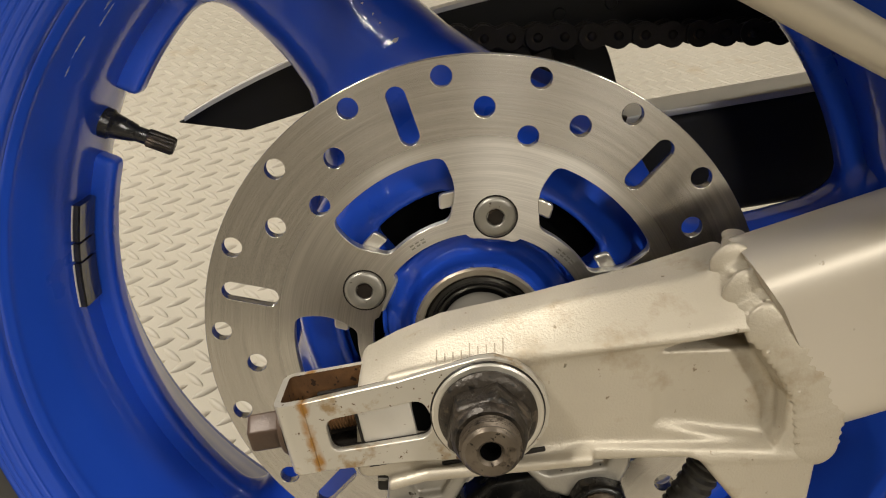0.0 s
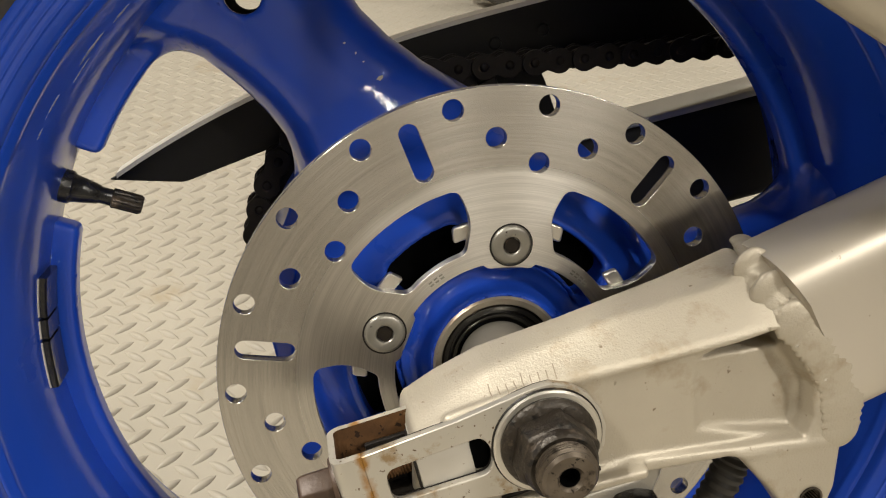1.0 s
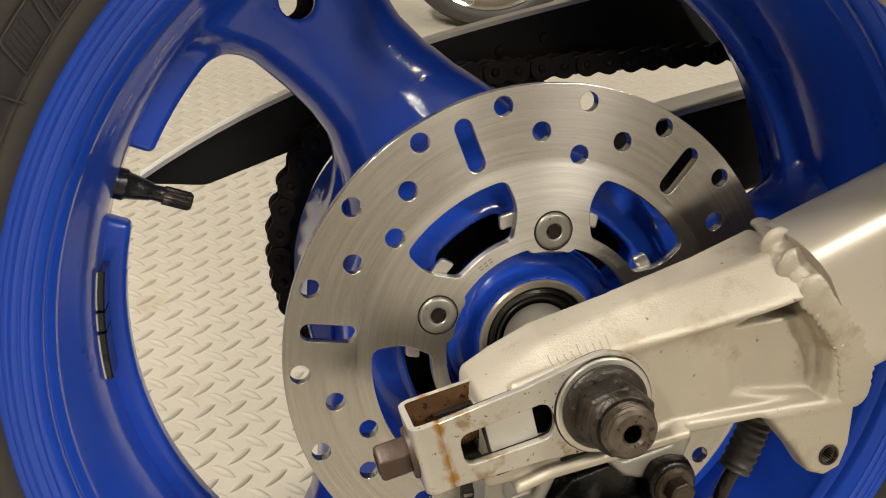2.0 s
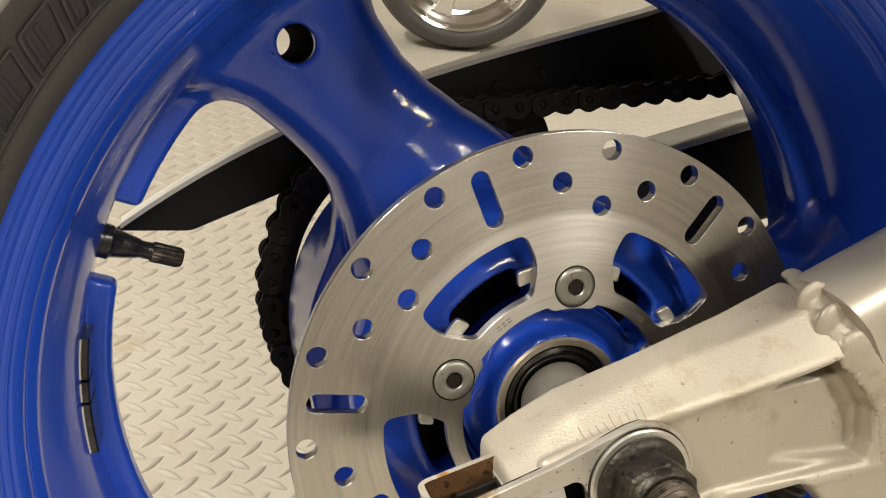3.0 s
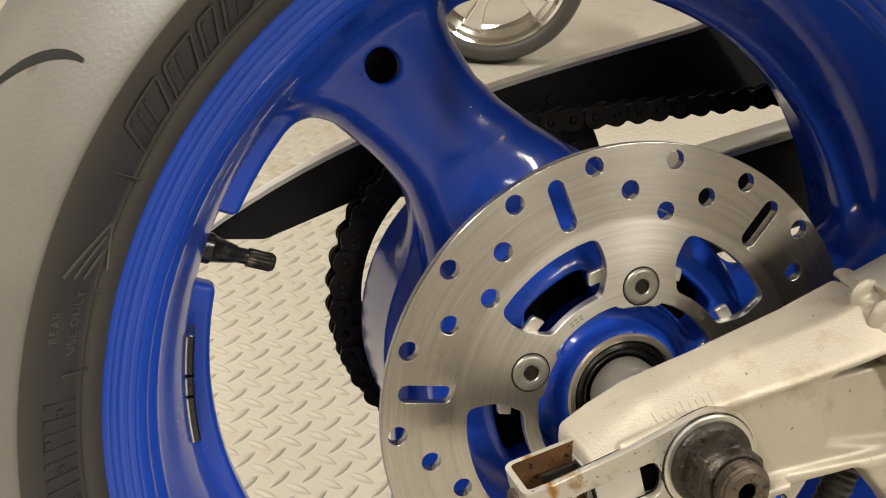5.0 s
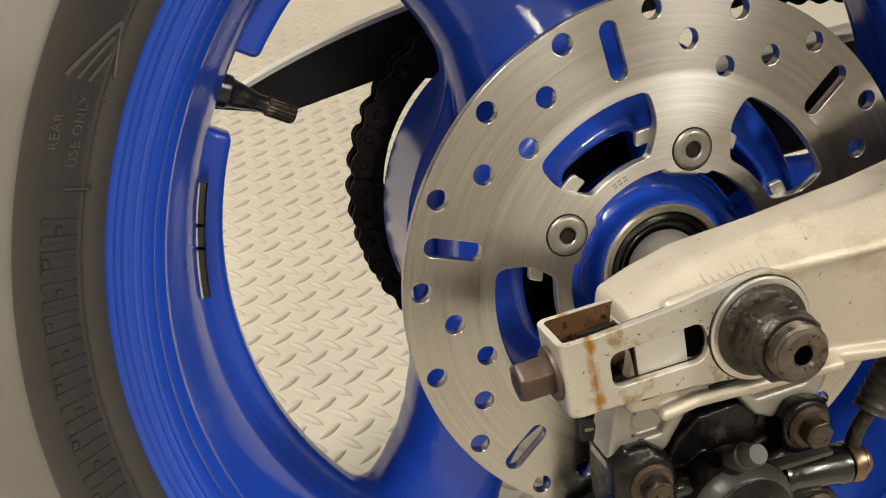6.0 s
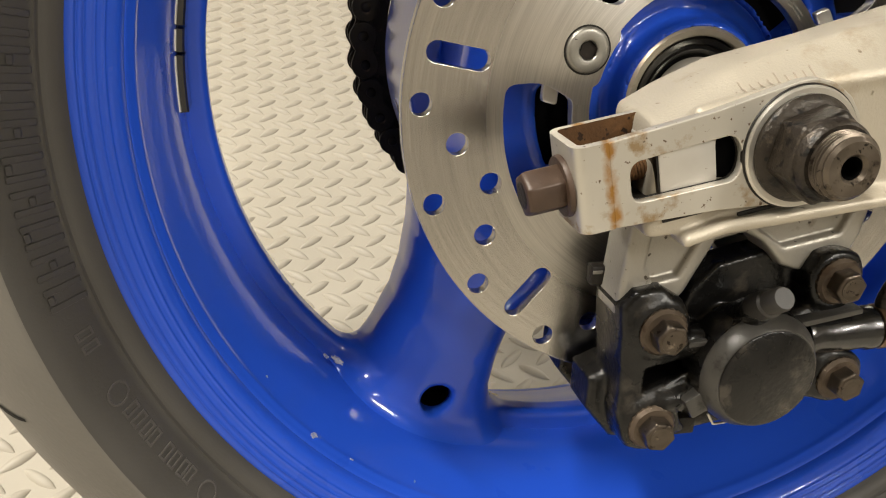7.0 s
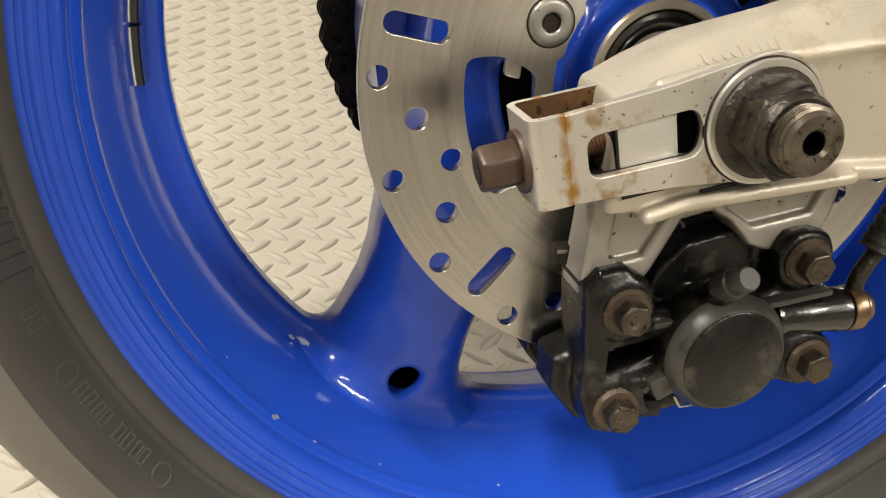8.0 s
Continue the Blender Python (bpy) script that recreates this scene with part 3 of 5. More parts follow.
def wheel_field(x, y, z):
    r, th = np.sqrt(x * x + z * z), np.arctan2(z, x)
    shell = None
    for a, b in zip(RIM, RIM[1:]):
        d = seg_d(r, y, a, b) - 0.0015
        shell = d if shell is None else np.minimum(shell, d)
    # the middle rib, cut away round the valve
    rib = box_d(r, y, 0 * r, (0.1985, 0.0865, 0), (0.0082, 0.0070, 1), 0.0035)
    rib = smax(rib, 0.018 - abs(turn_gap(th, 158.2)) * np.pi / 180 * r, 0.004)
    d = np.minimum(shell, rib)
    # three spokes that sweep back towards the hub
    bow = np.interp(r, [0.05, 0.10, 0.112, 0.125, 0.14, 0.155, 0.20], [110.5, 111.5, 113.0, 115.5, 117.7, 119.2, 120.3])
    wide = np.interp(r, [0.05, 0.09, 0.10, 0.112, 0.125, 0.14, 0.155, 0.175, 0.186, 0.20], [0.050, 0.054, 0.051, 0.0445, 0.0375, 0.0340, 0.0335, 0.0372, 0.0430, 0.054])
    face = np.interp(r, [0.05, 0.08, 0.10, 0.125, 0.16, 0.20], [0.040, 0.046, 0.053, 0.0585, 0.0605, 0.0585])
    half = np.interp(r, [0.05, 0.12, 0.20], [0.034, 0.026, 0.025])
    turns = [turn_gap(th, bow + k) for k in (0, 120, 240)]
    gap = np.minimum.reduce([abs(g) for g in turns])
    tight = np.interp(r, [0.125, 0.155, 0.175, 0.186, 0.20], [0.0, 0.0010, 0.0045, 0.0085, 0.0120])
    full = np.interp(r, [0.125, 0.155, 0.175, 0.20], [0.0, 0.0010, 0.0025, 0.0025])
    ahead = sum((abs(g) == gap) & (g > 0) for g in turns) > 0
    wide = np.where(ahead, wide + full, wide - tight)
    lateral = gap * np.pi / 180 * r - wide
    crown = 0.0110 * np.clip(gap * np.pi / 180 * r / wide, 0, 1.15) ** 2
    spoke = slab(lateral, y, face - 0.002 + crown, face + 2 * half, 0.0160)
    spoke = np.maximum(spoke, r - 0.207)
    d = smin(d, spoke, 0.0135)
    # hub: drum for the cushions, a cone towards the disc, the bearing boss
    near = np.interp(r, [0.0, 0.042, 0.0445, 0.060, 0.068, 0.080, 0.10], [0.0200, 0.0200, 0.0150, 0.0155, 0.0190, 0.0270, 0.0470])
    hub = smax(r - np.interp(y, [0.0, 0.080, 0.084, 0.15], [0.0870, 0.0880, 0.1010, 0.1030]), smax(near - y, y - 0.150, 0.006), 0.010)
    d = smin(d, hub, 0.022)
    # dark pockets between the bolt bosses
    fifth = np.minimum.reduce([abs(turn_gap(th, a + 36)) for a in BOLTS])
    pocket = smax(abs(r - 0.0535) - 0.0090, fifth * np.pi / 180 * r - 0.0195, 0.005)
    d = smax(d, -smax(pocket, y - 0.090, 0.003), 0.003)
    for a in BOLTS:
        bx, bz = polar(0.0545, a)
        lug = np.sqrt((x - bx) ** 2 + (z - bz) ** 2) - 0.0135
        d = smin(d, smax(lug, smax(0.0062 - y, y - 0.05, 0.002), 0.0015), 0.005)
    # bore, and the drilled hole at the root of each spoke
    d = smax(d, -smax(r - 0.0285, y - 0.03, 0.001), 0.001)
    for a in (122.1, 242.1, 2.1):
        hx, hz = polar(0.1842, a)
        well = np.sqrt((x - hx) ** 2 + (z - hz) ** 2)
        d = smin(d, smax(well - 0.0125, smax(0.075 - y, y - 0.150, 0.002), 0.002), 0.004)
        d = smax(d, 0.0082 - well, 0.002)
    return d


def dish_field(x, y, z):
    """The dished boss round the bearing, with five arms out to the disc's bolts."""
    r, th = np.sqrt(x * x + z * z), np.arctan2(z, x)
    near = np.interp(r, [0.0285, 0.0300, 0.0315, 0.0335, 0.0360, 0.0390, 0.0420, 0.0440], [0.0070, 0.0070, 0.0090, 0.0140, 0.0172, 0.0178, 0.0172, 0.0200])
    d = smax(r - 0.0428, near - y, 0.003)
    for a in BOLTS:
        off = turn_gap(th, a) * np.pi / 180
        along, across = r * np.cos(off), abs(r * np.sin(off))
        wide = np.interp(along, [0.034, 0.042, 0.050], [0.0105, 0.0085, 0.0120])
        front = np.interp(along, [0.032, 0.038, 0.042, 0.046, 0.050], [0.0168, 0.0150, 0.0120, 0.0085, 0.0072])
        arm = smax(smax(across - wide, front - y + 24.0 * across ** 2, 0.004), smax(along - 0.0530, 0.030 - along, 0.002), 0.002)
        d = smin(d, arm, 0.005)
    return smax(smax(d, 0.0288 - r, 0.001), y - 0.0310, 0.001) * 0.8


def wheel():
    w = thing("motorcycle_wheel", "glossy blue three-spoke cast motorcycle wheel with paint chips", "wheel")
    put("spokes_and_hub", solid("spokes_and_hub", wheel_field, (-0.242, -0.006, -0.242), (0.242, 0.162, 0.242), 0.0018), BLUE, w, "glossy blue painted cast spokes and hub")
    part("rim_barrel", rim_barrel(), BLUE, w, "glossy blue rim barrel with rolled lips")
    # Shallow black ring; its colour stands in for the pockets' deep shade.
    part("pocket_shade", lathe([(0.0380, 0.0300), (0.0640, 0.0300), (0.0640, 0.0330), (0.0380, 0.0330)]), HOLE_SHADE, w, "near-black ring that paints the shade in the hub pockets")
    put("hub_face", solid("hub_face", dish_field, (-0.057, 0.004, -0.057), (0.057, 0.032, 0.057), 0.0011), BLUE, w, "dished blue hub with an arm to each disc bolt")
    part("bearing_housing", lathe([(0.0256, 0.0068), (0.0262, 0.0062), (0.0284, 0.0060), (0.0294, 0.0070), (0.0294, 0.0130), (0.0256, 0.0130)], 128), AGED, w, "bare browned ring round the bearing")
    part("seal", lathe([(0.0150, 0.0120), (0.0180, 0.0100), (0.0192, 0.0088), (0.0204, 0.0084), (0.0211, 0.0094), (0.0219, 0.0094), (0.0226, 0.0080), (0.0244, 0.0076), (0.0252, 0.0084), (0.0257, 0.0100), (0.0257, 0.016), (0.0150, 0.016)], 128), SEAL, w, "glossy black rubber bearing seal")
    for a in BOLTS:
        strip = [polar(0.0648, a + t) for t in np.linspace(-22.0, 22.0, 14)] + [polar(0.0582, a + t) for t in np.linspace(23.5, -23.5, 14)]
        put("machined_pad", plate([rounded(strip, 0.0026, 3)], 0.0052, 0.0082, 0.0008, 2), BARE, w)
        cx, cz = polar(0.0450, a)
        put("machined_pad", plate([capsule(cx, cz, 0.0185, 0.0050, a + 90)], 0.0052, 0.0082, 0.0008, 2), BARE, w)
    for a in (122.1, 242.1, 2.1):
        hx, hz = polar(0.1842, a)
        # Near-black liner: the tunnel's shade is put into its colour.
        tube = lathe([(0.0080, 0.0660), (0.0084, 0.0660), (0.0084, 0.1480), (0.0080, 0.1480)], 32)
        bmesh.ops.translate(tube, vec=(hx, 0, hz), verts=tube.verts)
        part("drain_hole", tube, HOLE_SHADE, w, "near-black liner that paints the shade in the spoke hole")
    # valve
    c, ax = polar(0.1985, 158.2), Vector((math.cos(radians(158.2)), 0, math.sin(radians(158.2))))
    ax = (-ax + Vector((0, 0.13, 0))).normalized()
    valve = part("valve_stem", turned([(0, -0.004), (0.0078, -0.004), (0.0078, 0.001), (0.0066, 0.0025), (0.0058, 0.007), (0.0046, 0.013), (0.0040, 0.014), (0.0040, 0.020), (0, 0.020)], (c[0], 0.0800, c[1]), ax, 24), LEAD, w, "black rubber tyre valve")
    cap = lathe([(0, 0.019), (0.0041, 0.019), (0.0045, 0.0195), (0.0045, 0.0315), (0.0039, 0.033), (0, 0.033)], 36)
    for v in cap.verts:
        if 0.0192 < v.co.y < 0.032 and math.hypot(v.co.x, v.co.z) > 0.0043:
            k = 1.0 + 0.05 * math.cos(18 * math.atan2(v.co.z, v.co.x))
            v.co.x, v.co.z = v.co.x * k, v.co.z * k
    bmesh.ops.transform(cap, matrix=Matrix.Translation((c[0], 0.0800, c[1])) @ Vector((0, 1, 0)).rotation_difference(ax).to_matrix().to_4x4(), verts=cap.verts)
    part("valve_cap", cap, NUTS, valve, "knurled dark valve cap")
    # stick-on balance weights
    for a0, a1 in ((169.2, 174.6), (175.0, 177.6), (178.0, 184.6)):
        prof = [(0.1986, 0.0586), (0.1978, 0.0594), (0.1976, 0.0680), (0.1976, 0.0770), (0.1984, 0.0780), (0.2030, 0.0780), (0.2030, 0.0586)]
        weight = part("balance_weight", lathe(prof, 8, a0, a1 - a0), WEIGHT, w, "black stick-on wheel balance weight")
        part("bare_edge", lathe([(0.2012, 0.0580), (0.2008, 0.0588), (0.2030, 0.0588), (0.2030, 0.0577)], 8, a0 + 0.1, a1 - a0 - 0.2), SILVER, weight, "bare bright metal edge")
    # flakes of paint gone from spoke and lip
    for cx, cz, long, wide, turn in ((-0.0414, 0.1185, 0.0046, 0.0020, 35), (-0.0560, 0.1345, 0.0014, 0.0009, 10), (-0.0512, 0.1300, 0.0012, 0.0008, 60), (-0.0480, 0.1262, 0.0010, 0.0008, 0)):
        y = face_of_wheel(cx, cz)
        flake = [(cx + r * math.cos(radians(turn)) - q * math.sin(radians(turn)), cz + r * math.sin(radians(turn)) + q * math.cos(radians(turn))) for r, q in
                 ((-long / 2, -wide * 0.1), (-long * 0.2, -wide / 2), (long * 0.3, -wide * 0.35), (long / 2, wide * 0.1), (long * 0.1, wide / 2), (-long * 0.3, wide * 0.3))]
        put("paint_chip", plate([flake], y - 0.0003, y + 0.0010, 0.0001), BARE, w, "bare chip in the blue paint")
    for ang, long in ((206.5, 1.6), (208.8, 0.8), (211.0, 0.5), (203.0, 0.6), (158.0, 0.4)):
        part("paint_chip", lathe([(0.2318, 0.0010), (0.2338, 0.0002), (0.2346, 0.0018), (0.2330, 0.0050)], 5, ang, long), RUST, w, "chip in the rim's lip")
    for seed, (deg, y, long, wide, turn) in enumerate(((138.6, 0.0319, 0.017, 0.0014, 2), (133.6, 0.0325, 0.010, 0.0012, 3), (146.0, 0.0304, 0.012, 0.0008, -3), (141.5, 0.0350, 0.013, 0.0007, 2), (149.5, 0.0310, 0.006, 0.0007, 0), (224.8, 0.0175, 0.0045, 0.0030, 40), (230.8, 0.0180, 0.0022, 0.0011, 10), (216.0, 0.0260, 0.0016, 0.0010, 0), (240.6, 0.0230, 0.0018, 0.0012, 70), (258.0, 0.0260, 0.0016, 0.0014, 0))):
        barrel_flake(w, deg, y, long, wide, turn, SCUFF_GLINT, "pale scuff and glint flake on the blue paint", seed)
    # Two pale flakes that paint a glint by the rib.
    for seed, (deg, r, long, wide) in enumerate(((226.3, 0.1955, 0.0085, 0.0032), (224.6, 0.1975, 0.0040, 0.0016))):
        rnd = random.Random(40 + seed)
        ring = []
        for k in range(18):
            a, q = k * math.tau / 18, 0.6 + 0.45 * rnd.random()
            ring.append(polar(r + q * wide / 2 * math.sin(a), deg + math.degrees(q * long / 2 * math.cos(a) / r)))
        put("paint_chip", plate([ring], 0.06715, 0.0685, 0.0001), SCUFF_GLINT, w, "pale scuff and glint flake on the blue paint")
    return w


def face_of_wheel(x, z):
    """How far in the wheel's near face lies at (x, z)."""
    ys = np.linspace(0.0, 0.12, 2401)
    d = wheel_field(x + 0 * ys, ys, z + 0 * ys)
    return float(ys[np.argmax(d < 0)])


wheel()

# ---- the tyre
TYRE = [(0.2230, 0.012), (0.2300, 0.004), (0.2330, -0.0010), (0.2352, -0.0032), (0.2372, -0.0046), (0.2395, -0.0050), (0.2415, -0.0085), (0.2460, -0.0155), (0.2515, -0.0225), (0.2550, -0.0258), (0.2572, -0.0268)]
CROWN = [(0.2575 + 0.0583 * math.sin(a) ** 1.55, MID - 0.1050 * math.cos(a)) for a in (radians(d) for d in range(2, 179, 4))]


def tyre():
    ty = thing("tyre", "worn black motorcycle tyre with raised sidewall lettering, standing on the floor", "tyre")
    side = TYRE + [CROWN[0]]
    back = [(r, 2 * MID - y) for r, y in side[::-1]]
    prof = side + CROWN[1:-1] + back + [(0.2180, 2 * MID - 0.02), (0.2180, 0.02)]
    bm = lathe(prof, 256)
    me = bpy.data.meshes.new("carcass")
    bmesh.ops.recalc_face_normals(bm, faces=bm.faces)
    bm.to_mesh(me), bm.free()
    me.materials.append(RUBBER), me.materials.append(TREAD)
    for p in me.polygons:
        p.material_index = 1 if math.hypot(p.center.x, p.center.z) > 0.2574 else 0
    smooth_all(me)
    put("carcass", me, RUBBER, ty)
    part("bead_line", lathe([(0.2385, -0.0045), (0.2395, -0.0060), (0.2405, -0.0060)], 256), RUBBER, ty)
    mark_sidewall(ty)
    for k in range(14):
        groove(ty, 14 + 360 / 14 * k, 24, 58, 9.0)
        groove(ty, 24 + 360 / 14 * k, 34, 80, -7.0)
    return ty


def groove(ty, deg, a0, a1, sweep):
    """A slanted wedge laid on the tread's shoulder, dark to paint a groove's shade, from angle a0 to a1 round the
    section.
    """
    bm = bmesh.new()
    for lift in (0.00025, -0.002):
        rows = []
        for k in range(13):
            t = k / 12
            a = radians(a0 + (a1 - a0) * t)
            half = 0.0042 * math.sin(math.pi * min(1.0, 0.12 + t * 0.9)) ** 0.6 * (0.35 + 0.65 * t)
            r, y = 0.2575 + 0.0583 * math.sin(a) ** 1.55 + lift * math.sin(a), MID - (0.1050 + lift) * math.cos(a)
            mid = deg + sweep * t * t
            rows.append([bm.verts.new((*polar(r, mid + s * math.degrees(half / r)), y)) for s in (-1, 1)])
        for (p, q), (u, v) in zip(rows, rows[1:]):
            bm.faces.new((p, q, v, u))
        ends = rows if lift > 0 else ends + rows
    for v in bm.verts:
        v.co = (v.co.x, v.co.z, v.co.y)
    part("groove_inlay", bm, GROOVE_SHADE, ty, "dark slanted inlay that paints a tread groove's shade")


SIDE_R, SIDE_Y = [r for r, y in TYRE], [y for r, y in TYRE]


def wrapped(name, me, deg, r0, ty, lift=0.0004, material=None, label=""):
    """Lays a flat mesh (x along, z outward, y depth) on the sidewall, running clockwise from deg at radius r0."""
    for v in me.vertices:
        r = r0 + v.co.z * 0.72
        a = radians(deg) - v.co.x / r0
        y = float(np.interp(r, SIDE_R, SIDE_Y))
        v.co = (r * math.cos(a), y - lift + v.co.y, r * math.sin(a))
    me.update()
    return put(name, me, material or LETTER, ty, label)


def mark_sidewall(ty):
    # slanted outlined blocks of the maker's and the model's names
    def block(deg, r0, long, high, slant, rim, label):
        out = [(0.0, 0.0), (long, 0.0), (long + slant, high), (slant, high)]
        ins = [(rim * 1.2, rim), (long - rim * 0.8, rim), (long + slant - rim * 1.2, high - rim), (slant + rim * 0.8, high - rim)]
        fine = []
        for loop in (rounded(out, 0.0016, 3), rounded(ins, 0.0010, 3)):
            dense = []
            for (ax, az), (bx, bz) in zip(loop, loop[1:] + loop[:1]):
                n = max(1, int(math.hypot(bx - ax, bz - az) / 0.0012))
                dense += [(ax + (bx - ax) * j / n, az + (bz - az) * j / n) for j in range(n)]
            fine.append(dense)
        wrapped("raised_letter", plate(fine, -0.0011, 0.0008, 0.00025), deg, r0, ty, label=label)

    deg = 146.8
    for k, long in enumerate((0.0195, 0.0150, 0.0085, 0.0150, 0.0150, 0.0140, 0.0140, 0.0140, 0.0150, 0.0150, 0.0140)):
        block(deg, 0.2400, long, 0.0150, 0.0075, 0.0010, "raised outlined block on the tyre sidewall")
        for j in range(1, int(long / 0.0042)):
            x = j * 0.0042
            bmx = plate([rounded([(x - 0.0009, 0.0022), (x + 0.0009, 0.0022), (x + 0.0059, 0.0128), (x + 0.0041, 0.0128)], 0.0005, 2)], -0.0006, 0.0006, 0.0003)
            wrapped("raised_bar", bmx, deg, 0.2400, ty, material=RUBBER)
        deg -= math.degrees((long + 0.0030) / 0.2400)
    deg = 196.0
    for k in range(10):
        for x0, z0, wide, high in ((0.0, 0.0, 0.0022, 0.0125), (0.0060, 0.0, 0.0022, 0.0125), (0.0026, 0.0052 if k % 2 else 0.0100, 0.0030, 0.0020)):
            one = [(x0 + z0 * 0.16, z0), (x0 + wide + z0 * 0.16, z0), (x0 + wide + (z0 + high) * 0.16, z0 + high), (x0 + (z0 + high) * 0.16, z0 + high)]
            wrapped("raised_bar", plate([rounded(one, 0.0006, 2)], -0.0010, 0.0008, 0.0003), deg, 0.2405, ty, material=RUBBER)
        deg -= math.degrees(0.0112 / 0.2405)
    # words
    for text, start, r0, size in (("REAR", 164.2, 0.2480, 0.0048), ("USE ONLY", 165.6, 0.2425, 0.0048)):
        cu = bpy.data.curves.new("words", "FONT")
        cu.body, cu.size, cu.extrude, cu.space_character = text, size, 0.0004, 1.15
        ob = bpy.data.objects.new("words", cu)
        scene.collection.objects.link(ob)
        me = bpy.data.meshes.new_from_object(ob.evaluated_get(bpy.context.evaluated_depsgraph_get()))
        bpy.data.objects.remove(ob), bpy.data.curves.remove(cu)
        me.transform(Matrix.Rotation(math.pi / 2, 4, "X"))
        me.materials.clear()
        wrapped("raised_words", me, start, r0, ty, 0.0004, WORDS, label="raised words on the tyre sidewall")
    # arrow of three slanted bars, ring marks and a line of short unreadable marks
    for (ax, az), (bx, bz), wide in (((0.0, 0.0165), (0.0205, 0.0035), 0.0007), ((-0.0005, 0.0120), (0.0150, 0.0040), 0.0006), ((-0.0010, 0.0080), (0.0095, 0.0030), 0.0006), ((0.0205, 0.0035), (0.0020, -0.0010), 0.0005)):
        ux, uz = bx - ax, bz - az
        long = math.hypot(ux, uz)
        px, pz = -uz / long * wide, ux / long * wide
        stroke = [(ax + ux * t + px * s, az + uz * t + pz * s) for s, ts in ((1, (0, 0.25, 0.5, 0.75, 1)), (-1, (1, 0.75, 0.5, 0.25, 0))) for t in ts]
        wrapped("arrow_bar", plate([stroke], -0.0005, 0.0008, 0.0001, 0), 158.4, 0.2380, ty, material=WORDS)
    for deg, long in ((149.2, 0.0120), (167.6, 0.0115), (160.0, 0.0030), (167.2, 0.0030)):
        wrapped("mould_line", plate([[(0.0, 0.0), (0.0008, 0.0), (0.0012, long), (0.0004, long)]], -0.0004, 0.0006, 0.0001, 0), deg, 0.2370, ty)
    for deg, r0 in ((204.6, 0.2435), (217.5, 0.2435)):
        wrapped("ring_mark", plate([circle(0, 0.003, 0.0042, 24), circle(0, 0.003, 0.0035, 24)], -0.0003, 0.0006, 0.0001, 0), deg, r0, ty)
    for deg in (199.0, 200.2, 207.0, 208.2, 209.4, 210.4, 212.3, 213.4, 214.6, 215.5):
        wrapped("small_mark", plate([[(0.0, 0.0), (0.0034, 0.0), (0.0040, 0.0062), (0.0006, 0.0062)], [(0.0008, 0.0009), (0.0008 + 0.0006, 0.0053), (0.0033, 0.0053), (0.0027, 0.0009)]], -0.0003, 0.0005, 0.0001, 0), deg, 0.2430, ty)


tyre()


